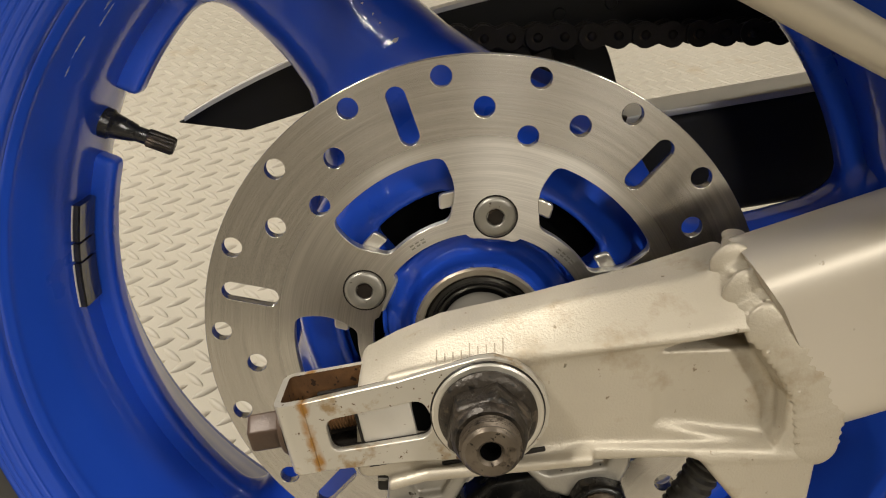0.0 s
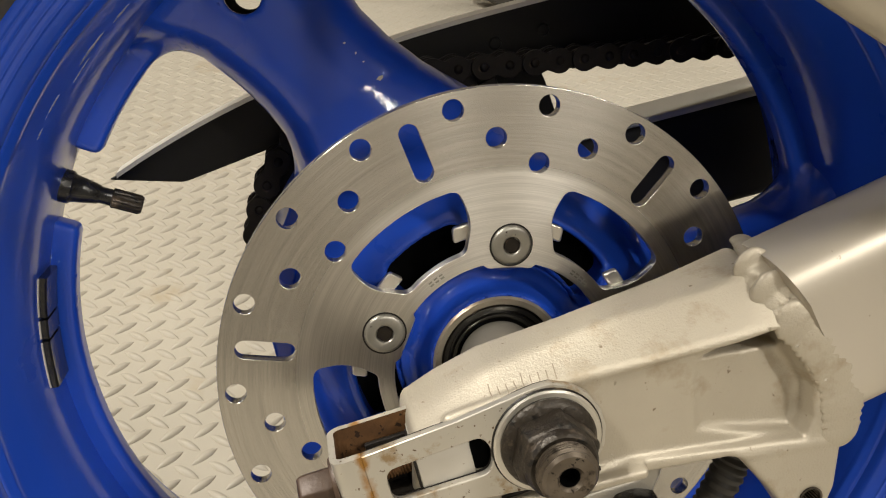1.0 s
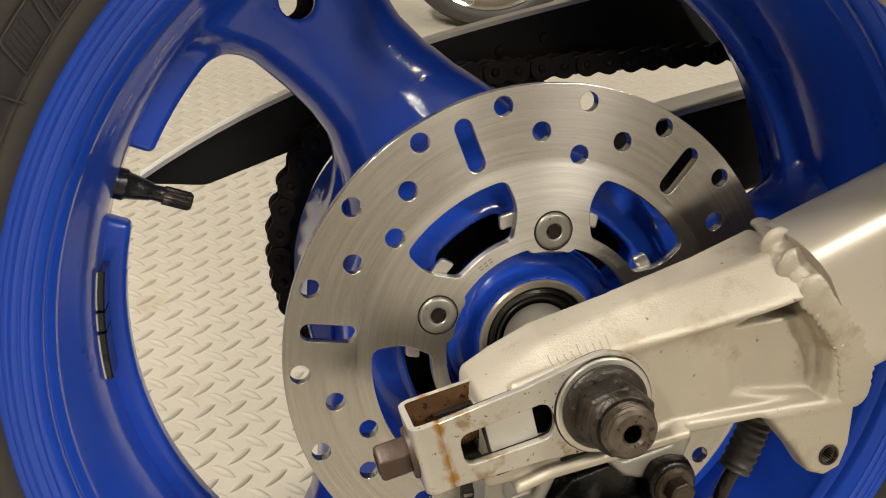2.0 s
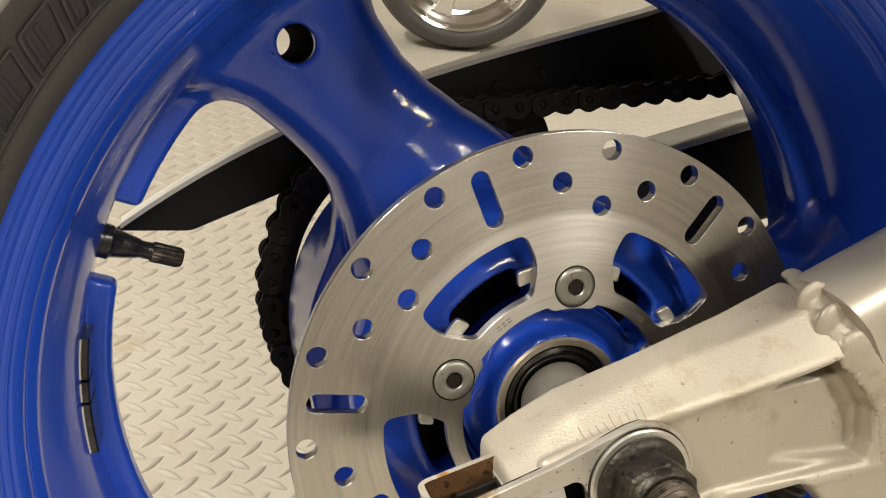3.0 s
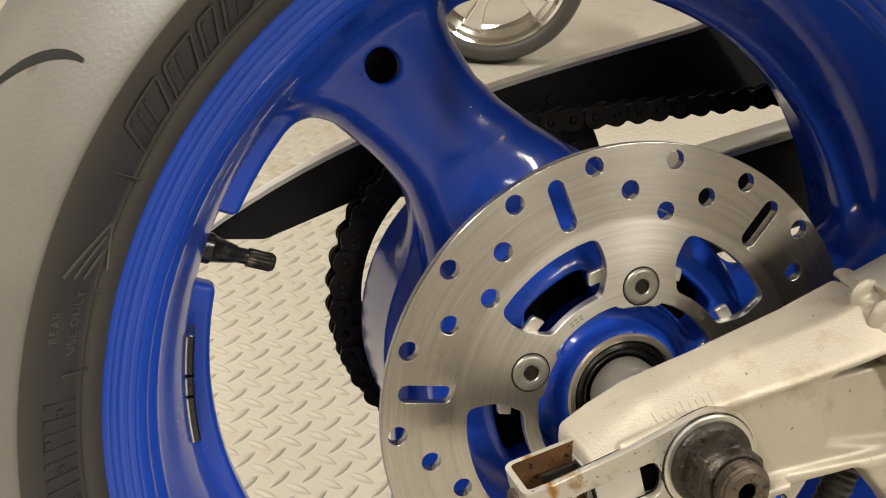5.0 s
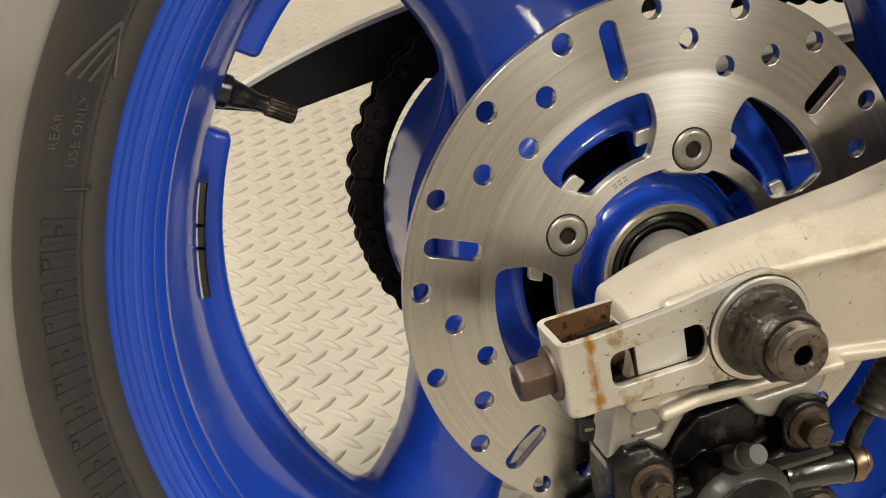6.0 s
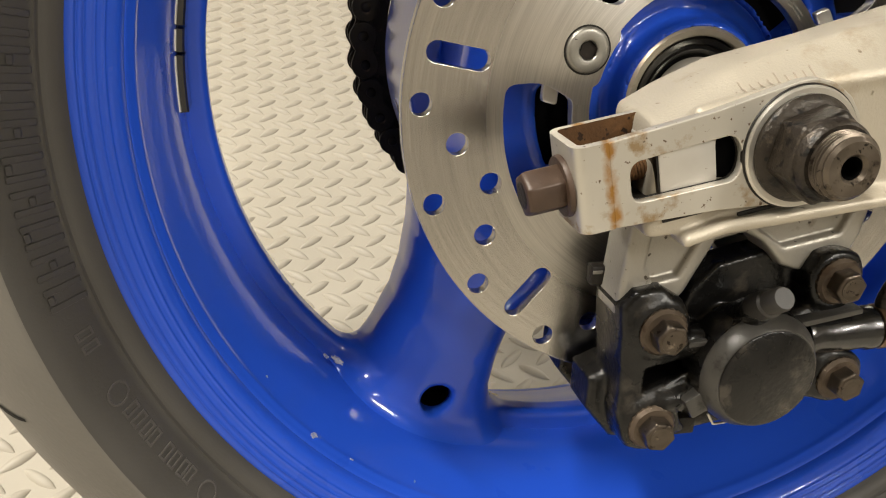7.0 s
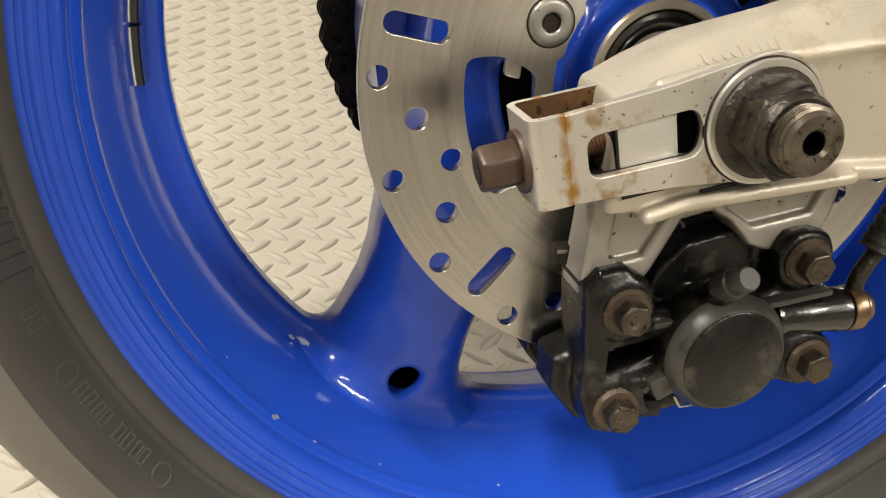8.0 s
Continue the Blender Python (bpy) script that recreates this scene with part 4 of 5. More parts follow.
# ---- the brake disc
def brake_disc():
    d = thing("brake_disc", "drilled stainless steel rear brake disc bolted to the blue wheel", "brake disc")
    loops = [circle(0, 0, 0.120, 160)]
    for k in range(6):
        a = 80 + 60 * k
        for r, off in ((0.1128, -20), (0.1128, 0), (0.1128, 20), (0.0994, -11.3), (0.0994, 11.3), (0.0895, 0)):
            loops.append(circle(*polar(r, a + off), 0.0043, 20))
        cx, cz = polar(0.1010, a + 30)
        loops.append(capsule(cx, cz, 0.0245, 0.0080, a + 30))
    for a in BOLTS:
        arc = [polar(0.0813, a + t) for t in (17, *np.linspace(24, 49, 9), 56)]
        inner = [polar(0.0540, a + t) for t in (51.5, *np.linspace(45, 27, 6), 20.5)]
        side1, side0 = [polar(0.0680, a + 58.2)], [polar(0.0670, a + 14.8)]
        loops.append(rounded(arc + side1 + inner + side0, 0.0075, 6))
    ring = []
    for k in range(180):
        a = 2 * k
        gap = min(abs((a - b + 180) % 360 - 180) for b in BOLTS)
        ring.append(polar(0.0470 - 0.0022 * min(1.0, max(0.0, (13.5 - gap) / 2.0)), a))
    loops.append(ring)
    put("rotor", plate(loops, 0.0, 0.0050, 0.00028, 2), STEEL, d, "brushed steel ring with drilled holes and slots")
    for mid, marks in ((48.0, (-5.0, -2.2, 0.6, 3.4)), (124.0, (-4.0, -1.0, 2.0))):
        for t in marks:
            for r in (0.0492, 0.0506):
                one = [polar(r, mid + t), polar(r, mid + t + 2.0), polar(r + 0.0007, mid + t + 2.0), polar(r + 0.0007, mid + t)]
                put("etched_mark", plate([one], -0.00006, 0.0005, 0.00002, 0), DULL, d)
    for a in BOLTS:
        bx, bz = polar(0.0545, a)
        head = lathe([(0.0035, 0.0005), (0.0035, -0.0010), (0.0039, -0.0015), (0.0046, -0.0017), (0.0068, -0.0017), (0.0076, -0.0015), (0.0083, -0.0010), (0.0086, -0.0003), (0.0086, 0.0005)], 48)
        bmesh.ops.translate(head, vec=(bx, 0, bz), verts=head.verts)
        bolt = part("disc_bolt", head, DULL, d, "button-head socket bolt of bare metal")
        gap = lathe([(0.0084, -0.0001), (0.0093, -0.0001), (0.0093, 0.0004), (0.0084, 0.0004)], 48)
        bmesh.ops.translate(gap, vec=(bx, 0, bz), verts=gap.verts)
        part("bolt_recess", gap, GRIME, bolt, "dark grimy gap round the bolt head")
        sock = bmesh.new()
        one = [sock.verts.new((bx + 0.0036 * math.cos(k * math.tau / 6 + 0.3), -0.0012, bz + 0.0036 * math.sin(k * math.tau / 6 + 0.3))) for k in range(6)]
        two = [sock.verts.new((v.co.x, -0.0002, v.co.z)) for v in one]
        for k in range(6):
            sock.faces.new((one[k], one[(k + 1) % 6], two[(k + 1) % 6], two[k]))
        sock.faces.new(two)
        part("hex_socket", sock, CHAINS, bolt, "dark hex socket", smooth=False)
    return d


brake_disc()

# ---- swingarm
SHOULDER = ([-0.06, -0.045, -0.03, 0.0, 0.013, 0.043, 0.092, 0.13], [0.0030, 0.0055, 0.0112, 0.0195, 0.0218, 0.0250, 0.0332, 0.0400])


def swing_field(x, y, z):
    # casting: outer face with a shoulder that rises to the inner edge
    low = np.interp(x, [-0.06, -0.035, 0.0, 0.038, 0.09, 0.14], [-0.0335, -0.0310, -0.0275, -0.0225, -0.0195, -0.017])
    top = np.interp(x, [-0.06, -0.045, -0.035, -0.018, 0.016, 0.058, 0.09, 0.111, 0.16], [0.006, 0.008, 0.014, 0.022, 0.031, 0.044, 0.056, 0.066, 0.086])
    edge = np.interp(x, *SHOULDER)                        # where the outer face ends and the leaning shoulder begins
    crest = np.interp(x, [-0.06, -0.045, -0.03, -0.018, 0.006, 0.026, 0.058, 0.078, 0.10, 0.16], [0.0065, 0.0085, 0.0165, 0.0222, 0.0297, 0.0360, 0.0434, 0.0485, 0.0575, 0.080])
    front = -0.0595 - y                                   # outer face
    shoulder = (z - edge - (y + 0.0595) / 0.0145 * (crest - edge)) * 0.70
    upper = (z - crest - (y + 0.0450) / 0.021 * (top - crest)) * 0.95
    body = smax(smax(front, y + 0.024, 0.004), smax(smax(low - z, upper, 0.003), shoulder, 0.0015), 0.002)
    body = smax(body, smax(-0.049 - x, x - 0.128 + 0.72 * np.maximum(z, 0.0), 0.004), 0.005)
    # hollows in the outer face
    hollow = smax(poly_d(x, z, [(-0.010, 0.0150), (0.030, 0.0215), (0.0915, 0.0312), (0.1040, 0.0160), (0.1095, 0.0066), (0.1110, -0.0076), (0.1080, -0.0165), (0.075, -0.0172), (0.030, -0.0175), (-0.010, -0.0190)]) + 0.001, -0.0605 - y, 0.001)
    hollow = smax(hollow, y + 0.0597 - np.interp(x, [0.012, 0.035, 0.07, 0.12], [0.0, 0.0026, 0.0040, 0.0045]), 0.003)
    body = smax(body, -hollow, 0.0022)
    deep = smax(poly_d(x, z, [(0.0600, 0.0195), (0.0930, 0.0270), (0.1025, 0.0150), (0.1078, 0.0060), (0.1090, -0.0076), (0.1060, -0.0150), (0.084, -0.0120), (0.0630, -0.0078)]), y + np.interp(x, [0.060, 0.075, 0.112], [0.0555, 0.0520, 0.0480]), 0.004)
    body = smax(body, -deep, 0.0030)
    dent = smax(poly_d(x, z, [(0.0610, 0.0216), (0.0750, 0.0272), (0.0905, 0.0316), (0.0965, 0.0285), (0.0965, 0.0215), (0.0798, 0.0208)]), y + np.interp(x, [0.062, 0.090], [0.0540, 0.0340]), 0.002)
    body = smax(body, -dent, 0.0015)
    # pad and ledge that guide the adjuster, lug with its thread
    ledge = box_d(x, y, z - 0.135 * x + 0.0030 * np.clip((-0.022 - x) / 0.015, 0, 1), (0.002, -0.0590, -0.0246), (0.038, 0.0060, 0.0022), 0.0018)
    body = smin(body, ledge, 0.002)
    body = smin(body, rod_d(x, y, z, (-0.0350, -0.0590, 0.0098), (-0.0080, -0.0590, 0.0180), 0.0024, 0.0014), 0.002)
    body = smax(body, -box_d(x, y, z, (-0.056, -0.0515, -0.016), (0.0075, 0.0145, 0.024), 0.001), 0.001)
    body = smax(body, -box_d(x, y, z, (-0.0235, -0.0560, -0.0020), (0.0042, 0.0180, 0.0095), 0.003), 0.001)
    lug = poly_d(x, z, [(0.078, -0.0190), (0.096, -0.040), (0.104, -0.0515), (0.112, -0.0545), (0.120, -0.0510), (0.1235, -0.040), (0.124, -0.020), (0.124, -0.0165), (0.100, -0.0180)])
    body = smin(body, slab(lug, y, -0.060, -0.046, 0.003), 0.004)
    body = smax(body, 0.0042 - np.sqrt((x - 0.1125) ** 2 + (z + 0.0435) ** 2), 0.001)
    return body


BEAM_TURN = 21.0


def swingarm():
    s = thing("swingarm", "pale cast aluminium swingarm welded to a satin box beam", "swingarm")
    put("casting", solid("casting", swing_field, (-0.056, -0.070, -0.060), (0.136, -0.018, 0.094), 0.0011), CAST, s, "sand-cast aluminium arm end with a recessed pocket")
    cross = rounded([(-0.0612, -0.0415), (-0.0180, -0.0415), (-0.0180, 0.0378), (-0.0612, 0.0378)], 0.020, 8)
    beam = bmesh.new()
    ends = [[beam.verts.new((x + (0.0015 - 0.30 * max(z, 0.0) if x < 0.05 else 0.0), y, z)) for y, z in cross] for x in (0.0, 0.40)]
    for k in range(len(cross)):
        beam.faces.new((ends[0][k], ends[0][(k + 1) % len(cross)], ends[1][(k + 1) % len(cross)], ends[1][k]))
    beam.faces.new(ends[0]), beam.faces.new(ends[1])
    m = Matrix.Translation((0.1120, 0, 0.0257)) @ Matrix.Rotation(-radians(BEAM_TURN), 4, "Y")
    bmesh.ops.transform(beam, matrix=m, verts=beam.verts)
    part("beam", beam, BEAM, s, "satin aluminium box beam")

    def seam(x, y, z, pts, flat, wide, rough):
        """A flat rippled bead along pts; flat gives how much thinner it is along y and z."""
        d, run, far = None, None, 0.0
        for a, b in zip(pts, pts[1:]):
            e = [q - p for p, q in zip(a, b)]
            long = math.sqrt(sum(v * v for v in e))
            t = np.clip(((x - a[0]) * e[0] + (y - a[1]) * e[1] + (z - a[2]) * e[2]) / long ** 2, 0, 1)
            off = [p - o - v * t for p, o, v in zip((x, y, z), a, e)]
            q = np.sqrt(off[0] ** 2 + (off[1] * flat[0]) ** 2 + (off[2] * flat[1]) ** 2) - wide
            here = far + t * long
            run = here if d is None else np.where(q < d, here, run)
            d = q if d is None else smin(d, q, 0.003)
            far += long
        return d + 0.0009 * rough * np.abs(np.sin(run * 700 + 120 * (x - z))) + 0.00022 * rough * np.sin(230 * x + 150 * z)

    def bead(x, y, z):
        face = seam(x, y, z, [(0.0880, -0.0440, 0.0510), (0.0920, -0.0515, 0.0440), (0.0985, -0.0578, 0.0345), (0.1085, -0.0588, 0.0240), (0.1170, -0.0590, 0.0120), (0.1215, -0.0592, -0.0020), (0.1225, -0.0588, -0.0140)], (3.6, 1.0), 0.0092, 1.0)
        over = seam(x, y, z, [(0.0890, -0.0450, 0.0505), (0.0905, -0.0400, 0.0530), (0.0925, -0.0320, 0.0545), (0.0950, -0.0210, 0.0555)], (1.0, 2.2), 0.0050, 0.45)
        return smin(face, over, 0.004) * 0.3

    put("weld_bead", solid("weld_bead", bead, (0.058, -0.074, -0.022), (0.145, -0.020, 0.078), 0.0010), CAST, s, "rippled weld seam")
    thread = lathe([(0.0042, -0.0605), (0.0050, -0.0605), (0.0050, -0.047), (0.0, -0.047), (0.0, -0.0475), (0.0042, -0.0475)] , 24)
    bmesh.ops.translate(thread, vec=(0.1125, 0, -0.0435), verts=thread.verts)
    part("threaded_hole", thread, NUTS, s, "dark threaded hole in the lug")
    # degree marks
    for k in range(9):
        x = -0.0190 + 0.0030 * k
        z = float(np.interp(x, *SHOULDER)) + 0.0006
        ys = np.linspace(-0.075, -0.02, 1101)
        cut, rows = bmesh.new(), []
        for j in range(6):
            h = z + (0.00072 if k % 4 == 0 else 0.0005) * j
            y = float(ys[np.argmax(swing_field(x + 0 * ys, ys, h + 0 * ys) < 0)])
            rows.append([cut.verts.new((x + q, y + d, h)) for q, d in ((-0.00026, 0.0010), (-0.00026, -0.00022), (0.00026, -0.00022), (0.00026, 0.0010))])
        for one, two in zip(rows, rows[1:]):
            for j in range(4):
                cut.faces.new((one[j], one[(j + 1) % 4], two[(j + 1) % 4], two[j]))
        cut.faces.new(rows[0]), cut.faces.new(rows[-1][::-1])
        part("scale_mark", cut, MARK, s, smooth=False)
    return s


swingarm()


# ---- chain adjuster
def adjuster():
    a = thing("chain_adjuster", "plated steel chain adjuster with rust stains in the swingarm end", "chain adjuster")
    tilt = Matrix.Translation((0, 0, 0.0)) @ Matrix.Rotation(-radians(12.5), 4, "Y")
    outline = [(-0.0655, -0.0125), (-0.0655, 0.0165), (-0.030, 0.0185), (0.0, 0.0220)]
    outline += [polar(0.0225, t) for t in (75, 55, 35, 15, -5, -25, -45, -65)] + [(0.0, -0.0195), (-0.030, -0.0150)]
    slot = rounded([(-0.0590, -0.0055), (-0.0590, 0.0080), (-0.0225, 0.0095), (-0.0200, 0.0020), (-0.0225, -0.0060)], 0.0042)
    put("front_leg", plate([rounded(outline, 0.0008, 2), slot], -0.0640, -0.0606, 0.0005, 2), ZINC, a, "plated plate with a slot and rust spots", at=tilt)
    bend = [(-0.0654, -0.0640)] + [(-0.0720 + 0.0045 * math.cos(radians(t)), -0.0595 + 0.0045 * math.sin(radians(t))) for t in range(270, 179, -15)]
    bend += [(-0.0720 + 0.0045 * math.cos(radians(t)), -0.0425 + 0.0045 * math.sin(radians(t))) for t in range(180, 89, -15)] + [(-0.0365, -0.0380), (-0.0365, -0.0405)]
    bend += [(-0.0720 + 0.0020 * math.cos(radians(t)), -0.0425 + 0.0020 * math.sin(radians(t))) for t in range(90, 181, 30)]
    bend += [(-0.0720 + 0.0020 * math.cos(radians(t)), -0.0595 + 0.0012 * math.sin(radians(t))) for t in range(180, 271, 30)] + [(-0.0654, -0.0607)]
    chan = bmesh.new()
    low, top = ([chan.verts.new((x, y, z)) for x, y in bend] for z in (-0.0125, 0.0165))
    for k in range(len(bend)):
        chan.faces.new((low[k], low[(k + 1) % len(bend)], top[(k + 1) % len(bend)], top[k]))
    chan.faces.new(low), chan.faces.new(top[::-1])
    end = part("end_bend", chan, ZINC, a, "bent steel end with rust inside", at=tilt)
    end.data.materials.append(RUST)
    for p in end.data.polygons:
        to = Vector((-0.055, -0.0505, 0.0)) - p.center
        to.z = 0
        p.material_index = 1 if abs(p.normal.z) < 0.5 and p.normal.dot(to) > 0 and -0.0745 < p.center.x and -0.0615 < p.center.y < -0.0390 else 0
    wide = [(x - (0.0006 if x > 0.01 else 0.0), z - (0.0006 if z > 0 else -0.0006)) for x, z in outline]
    put("grime", plate([rounded(wide, 0.0008, 2), slot], -0.0605, -0.0592, 0.0003, 1), GRIME, a, "black grime along the plate's edge", at=tilt)
    # Black bars that paint the slot's shade as well as its grease.
    part("grease_shade", bar(-0.0640, -0.0477, -0.0470, -0.0445, -0.0115, 0.0105, 0.0006), GRIME, a, "black greasy backing that paints the slot's shade", at=tilt)
    part("grease_shade", bar(-0.0640, -0.0490, -0.0590, -0.0475, -0.0125, -0.0070, 0.0006), GRIME, a, "black grease low in the slot", at=tilt)
    part("grease_shade", bar(-0.0486, -0.0477, -0.0604, -0.0440, -0.0115, 0.0105, 0.0003), GRIME, a, "black greasy facing that darkens the block's end", at=tilt)
    part("grease_shade", bar(-0.0276, -0.0185, -0.0585, -0.0560, -0.0080, 0.0112, 0.0006), HOLE_SHADE, a, "black greasy backing that paints the slot's shade", at=tilt)
    for x0, x1, z0, z1 in ((-0.0210, -0.0040, -0.0208, -0.0192), (-0.0480, -0.0330, -0.0162, -0.0148), (0.0040, 0.0180, -0.0220, -0.0200)):
        part("oil_line", bar(x0, x1, -0.0612, -0.0600, z0, z1, 0.0005), GRIME, a, "black oily line under the plate", at=tilt)
    part("slide_block", bar(-0.0476, -0.0275, -0.0600, -0.0400, -0.0125, 0.0110, 0.0006), BLOCK, a, "bright sliding block", at=tilt)
    stud = [(0, -0.030)]
    for k in range(22):
        stud += [(0.0034, -0.030 + 0.0012 * k), (0.0040, -0.0294 + 0.0012 * k)]
    stud += [(0, -0.0035)]
    part("stud", turned(stud, (-0.0735 + 0.0345, -0.0510, 0.001), (1, 0, 0), 20), RUST, a, at=tilt)
    washer = turned([(0.0, 0), (0.0100, 0), (0.0104, 0.0006), (0.0104, 0.0018), (0.0, 0.0018)], (-0.0783, -0.0510, 0.001), (1, 0, 0), 32)
    part("washer", washer, REDBOLT, a, at=tilt)
    hexa = prism(6, 0.0080, 0.0, 0.0130, turn=0.5)
    bmesh.ops.transform(hexa, matrix=Matrix.Translation((-0.0910, -0.0510, 0.001)) @ Vector((0, 1, 0)).rotation_difference(Vector((1, 0, 0))).to_matrix().to_4x4(), verts=hexa.verts)
    part("adjuster_bolt", hexa, REDBOLT, a, "brown hex adjuster bolt", at=tilt)
    # Proud dark disc; paints the shade of a hollow on the bolt end.
    part("hollow_shade", turned([(0.0, -0.0004), (0.0042, -0.0004), (0.0052, 0.0003), (0.0, 0.0003)], (-0.0910, -0.0510, 0.001), (1, 0, 0), 20), GRIME, a, "dark disc that paints the bolt end's shaded hollow", at=tilt)
    return a


adjuster()


# ---- axle and its nut
def axle():
    a = thing("wheel_axle", "steel wheel axle with a large greasy hex nut", "axle nut")
    part("spacer", lathe([(0.0, -0.030), (0.0168, -0.030), (0.0173, -0.029), (0.0173, 0.0085), (0.0165, 0.0095), (0.0, 0.0095)], 64), SPACER, a, "bare aluminium axle spacer")
    part("washer", lathe([(0.0105, -0.0656), (0.0196, -0.0656), (0.0203, -0.0650), (0.0203, -0.0630), (0.0105, -0.0630)], 64), BARE, a, "bright worn axle washer")
    part("grime", lathe([(0.0105, -0.0646), (0.0206, -0.0645), (0.0209, -0.0641), (0.0209, -0.0630), (0.0105, -0.0630)], 64), GRIME, a, "black grime round the washer")
    nut = part("nut", prism(6, 0.0156, -0.0800, -0.0672, 0.0009, 0.36), NUTS, a, "dark greasy hex nut")
    part("flange", lathe([(0.0105, -0.0692), (0.0150, -0.0690), (0.0170, -0.0680), (0.0179, -0.0668), (0.0179, -0.0657), (0.0105, -0.0657)], 64), NUTS, nut)
    part("collar", lathe([(0.0090, -0.0832), (0.0118, -0.0832), (0.0128, -0.0822), (0.0134, -0.0795), (0.0090, -0.0795)], 48), NUTS, nut)
    prof = [(0.0037, -0.0450), (0.0037, -0.0892), (0.0048, -0.0904), (0.0086, -0.0904), (0.0098, -0.0892)]
    for k in range(8):
        prof += [(0.0096, -0.0884 + 0.0012 * k), (0.0107, -0.0879 + 0.0012 * k), (0.0107, -0.0876 + 0.0012 * k)]
    prof += [(0.0097, -0.0400), (0.0, -0.0400), (0.0, -0.0450)]
    part("threaded_end", lathe(prof, 48), STUB, a, "threaded axle end with a centre hole")
    # Liner in near-black, painting the bore's shade.
    part("centre_bore", lathe([(0.0, -0.0820), (0.0036, -0.0820), (0.0036, -0.0890), (0.0034, -0.0890), (0.0034, -0.0824), (0.0, -0.0824)], 24), HOLE_SHADE, a, "near-black liner that paints the shade in the axle bore")
    return a


axle()


# ---- caliper and its bracket
def bracket_field(x, y, z):
    d = poly_d(x, z, [(-0.037, -0.030), (-0.0400, -0.074), (-0.0365, -0.0805), (-0.022, -0.078), (-0.012, -0.067), (-0.002, -0.046), (0.010, -0.043), (0.018, -0.047), (0.028, -0.0575), (0.036, -0.060), (0.056, -0.060), (0.062, -0.045), (0.064, -0.030), (0.03, -0.010), (0.0, 0.02), (-0.022, 0.0)])
    b = slab(d, y, -0.0300, -0.0110, 0.002)
    rec = smax(poly_d(x, z, [(-0.0275, -0.030), (-0.0295, -0.056), (-0.026, -0.062), (-0.016, -0.060), (-0.0085, -0.045), (-0.005, -0.030)]), y + 0.0260, 0.001)
    b = smax(b, -rec, 0.002)
    rec = smax(poly_d(x, z, [(0.012, -0.030), (0.016, -0.042), (0.028, -0.0495), (0.052, -0.0445), (0.058, -0.030)]), y + 0.0260, 0.001)
    return smax(b, -rec, 0.002)


PORTS = ((-0.0230, -0.0790), (-0.0215, -0.1215), (0.0495, -0.0615), (0.0605, -0.1060))


def caliper_field(x, y, z):
    up = slab(poly_d(x, z, [(-0.0400, -0.070), (-0.0345, -0.0635), (-0.024, -0.062), (-0.015, -0.068), (-0.0130, -0.082), (-0.0010, -0.0815), (0.008, -0.078), (0.030, -0.078), (0.040, -0.073), (0.042, -0.052), (0.058, -0.052), (0.061, -0.068), (0.056, -0.080),
                                 (0.058, -0.094), (0.070, -0.100), (0.070, -0.114), (0.046, -0.117), (0.030, -0.121), (0.006, -0.120), (-0.006, -0.128), (-0.030, -0.132), (-0.036, -0.118), (-0.0365, -0.100)]), y, -0.0360, -0.0080, 0.003)
    hole = smax(poly_d(x, z, [(-0.0265, -0.1075), (-0.0265, -0.0965), (-0.0075, -0.0925), (-0.0065, -0.0985)]), y + 0.016, 0.002)
    body = smax(up, -hole, 0.0015)
    body = smax(body, -smax(poly_d(x, z, [(-0.012, -0.117), (0.004, -0.111), (0.008, -0.119), (-0.004, -0.126)]), y + 0.0290, 0.002), 0.002)
    far = slab(poly_d(x, z, [(-0.0435, -0.107), (-0.030, -0.101), (0.05, -0.088), (0.062, -0.11), (0.03, -0.132), (-0.012, -0.139), (-0.031, -0.136), (-0.0435, -0.121)]), y, -0.0230, 0.034, 0.003)
    far = smax(far, -slab(0.0 * x + 0.0 * z - 1 + 0 * y, y, -0.0035, 0.0085), 0.001)
    back = slab(poly_d(x, z, [(-0.012, -0.086), (-0.006, -0.068), (0.004, -0.058), (0.024, -0.053), (0.044, -0.056), (0.044, -0.086)]), y, -0.0250, -0.0100, 0.002)
    body = smin(body, back, 0.002)
    for bx, bz in PORTS:
        body = smin(body, slab(np.sqrt((x - bx) ** 2 + (z - bz) ** 2) - 0.0120, y, -0.0375, -0.012, 0.002), 0.004)
    # webs from the bolt posts to the cup, the bleeder's stem, the hose port
    body = smin(body, rod_d(x, y, z, (-0.016, -0.0350, -0.1110), (0.004, -0.0380, -0.1060), 0.0050, 0.0050), 0.003)
    body = smin(body, rod_d(x, y, z, (-0.012, -0.0340, -0.0860), (0.004, -0.0370, -0.0860), 0.0042, 0.0042), 0.003)
    body = smin(body, rod_d(x, y, z, (0.009, -0.030, -0.082), (0.0108, -0.046, -0.068), 0.0070, 0.0052), 0.004)
    body = smin(body, rod_d(x, y, z, (0.034, -0.034, -0.080), (0.054, -0.0340, -0.076), 0.0030, 0.0030), 0.002)
    return smin(body, far, 0.002)


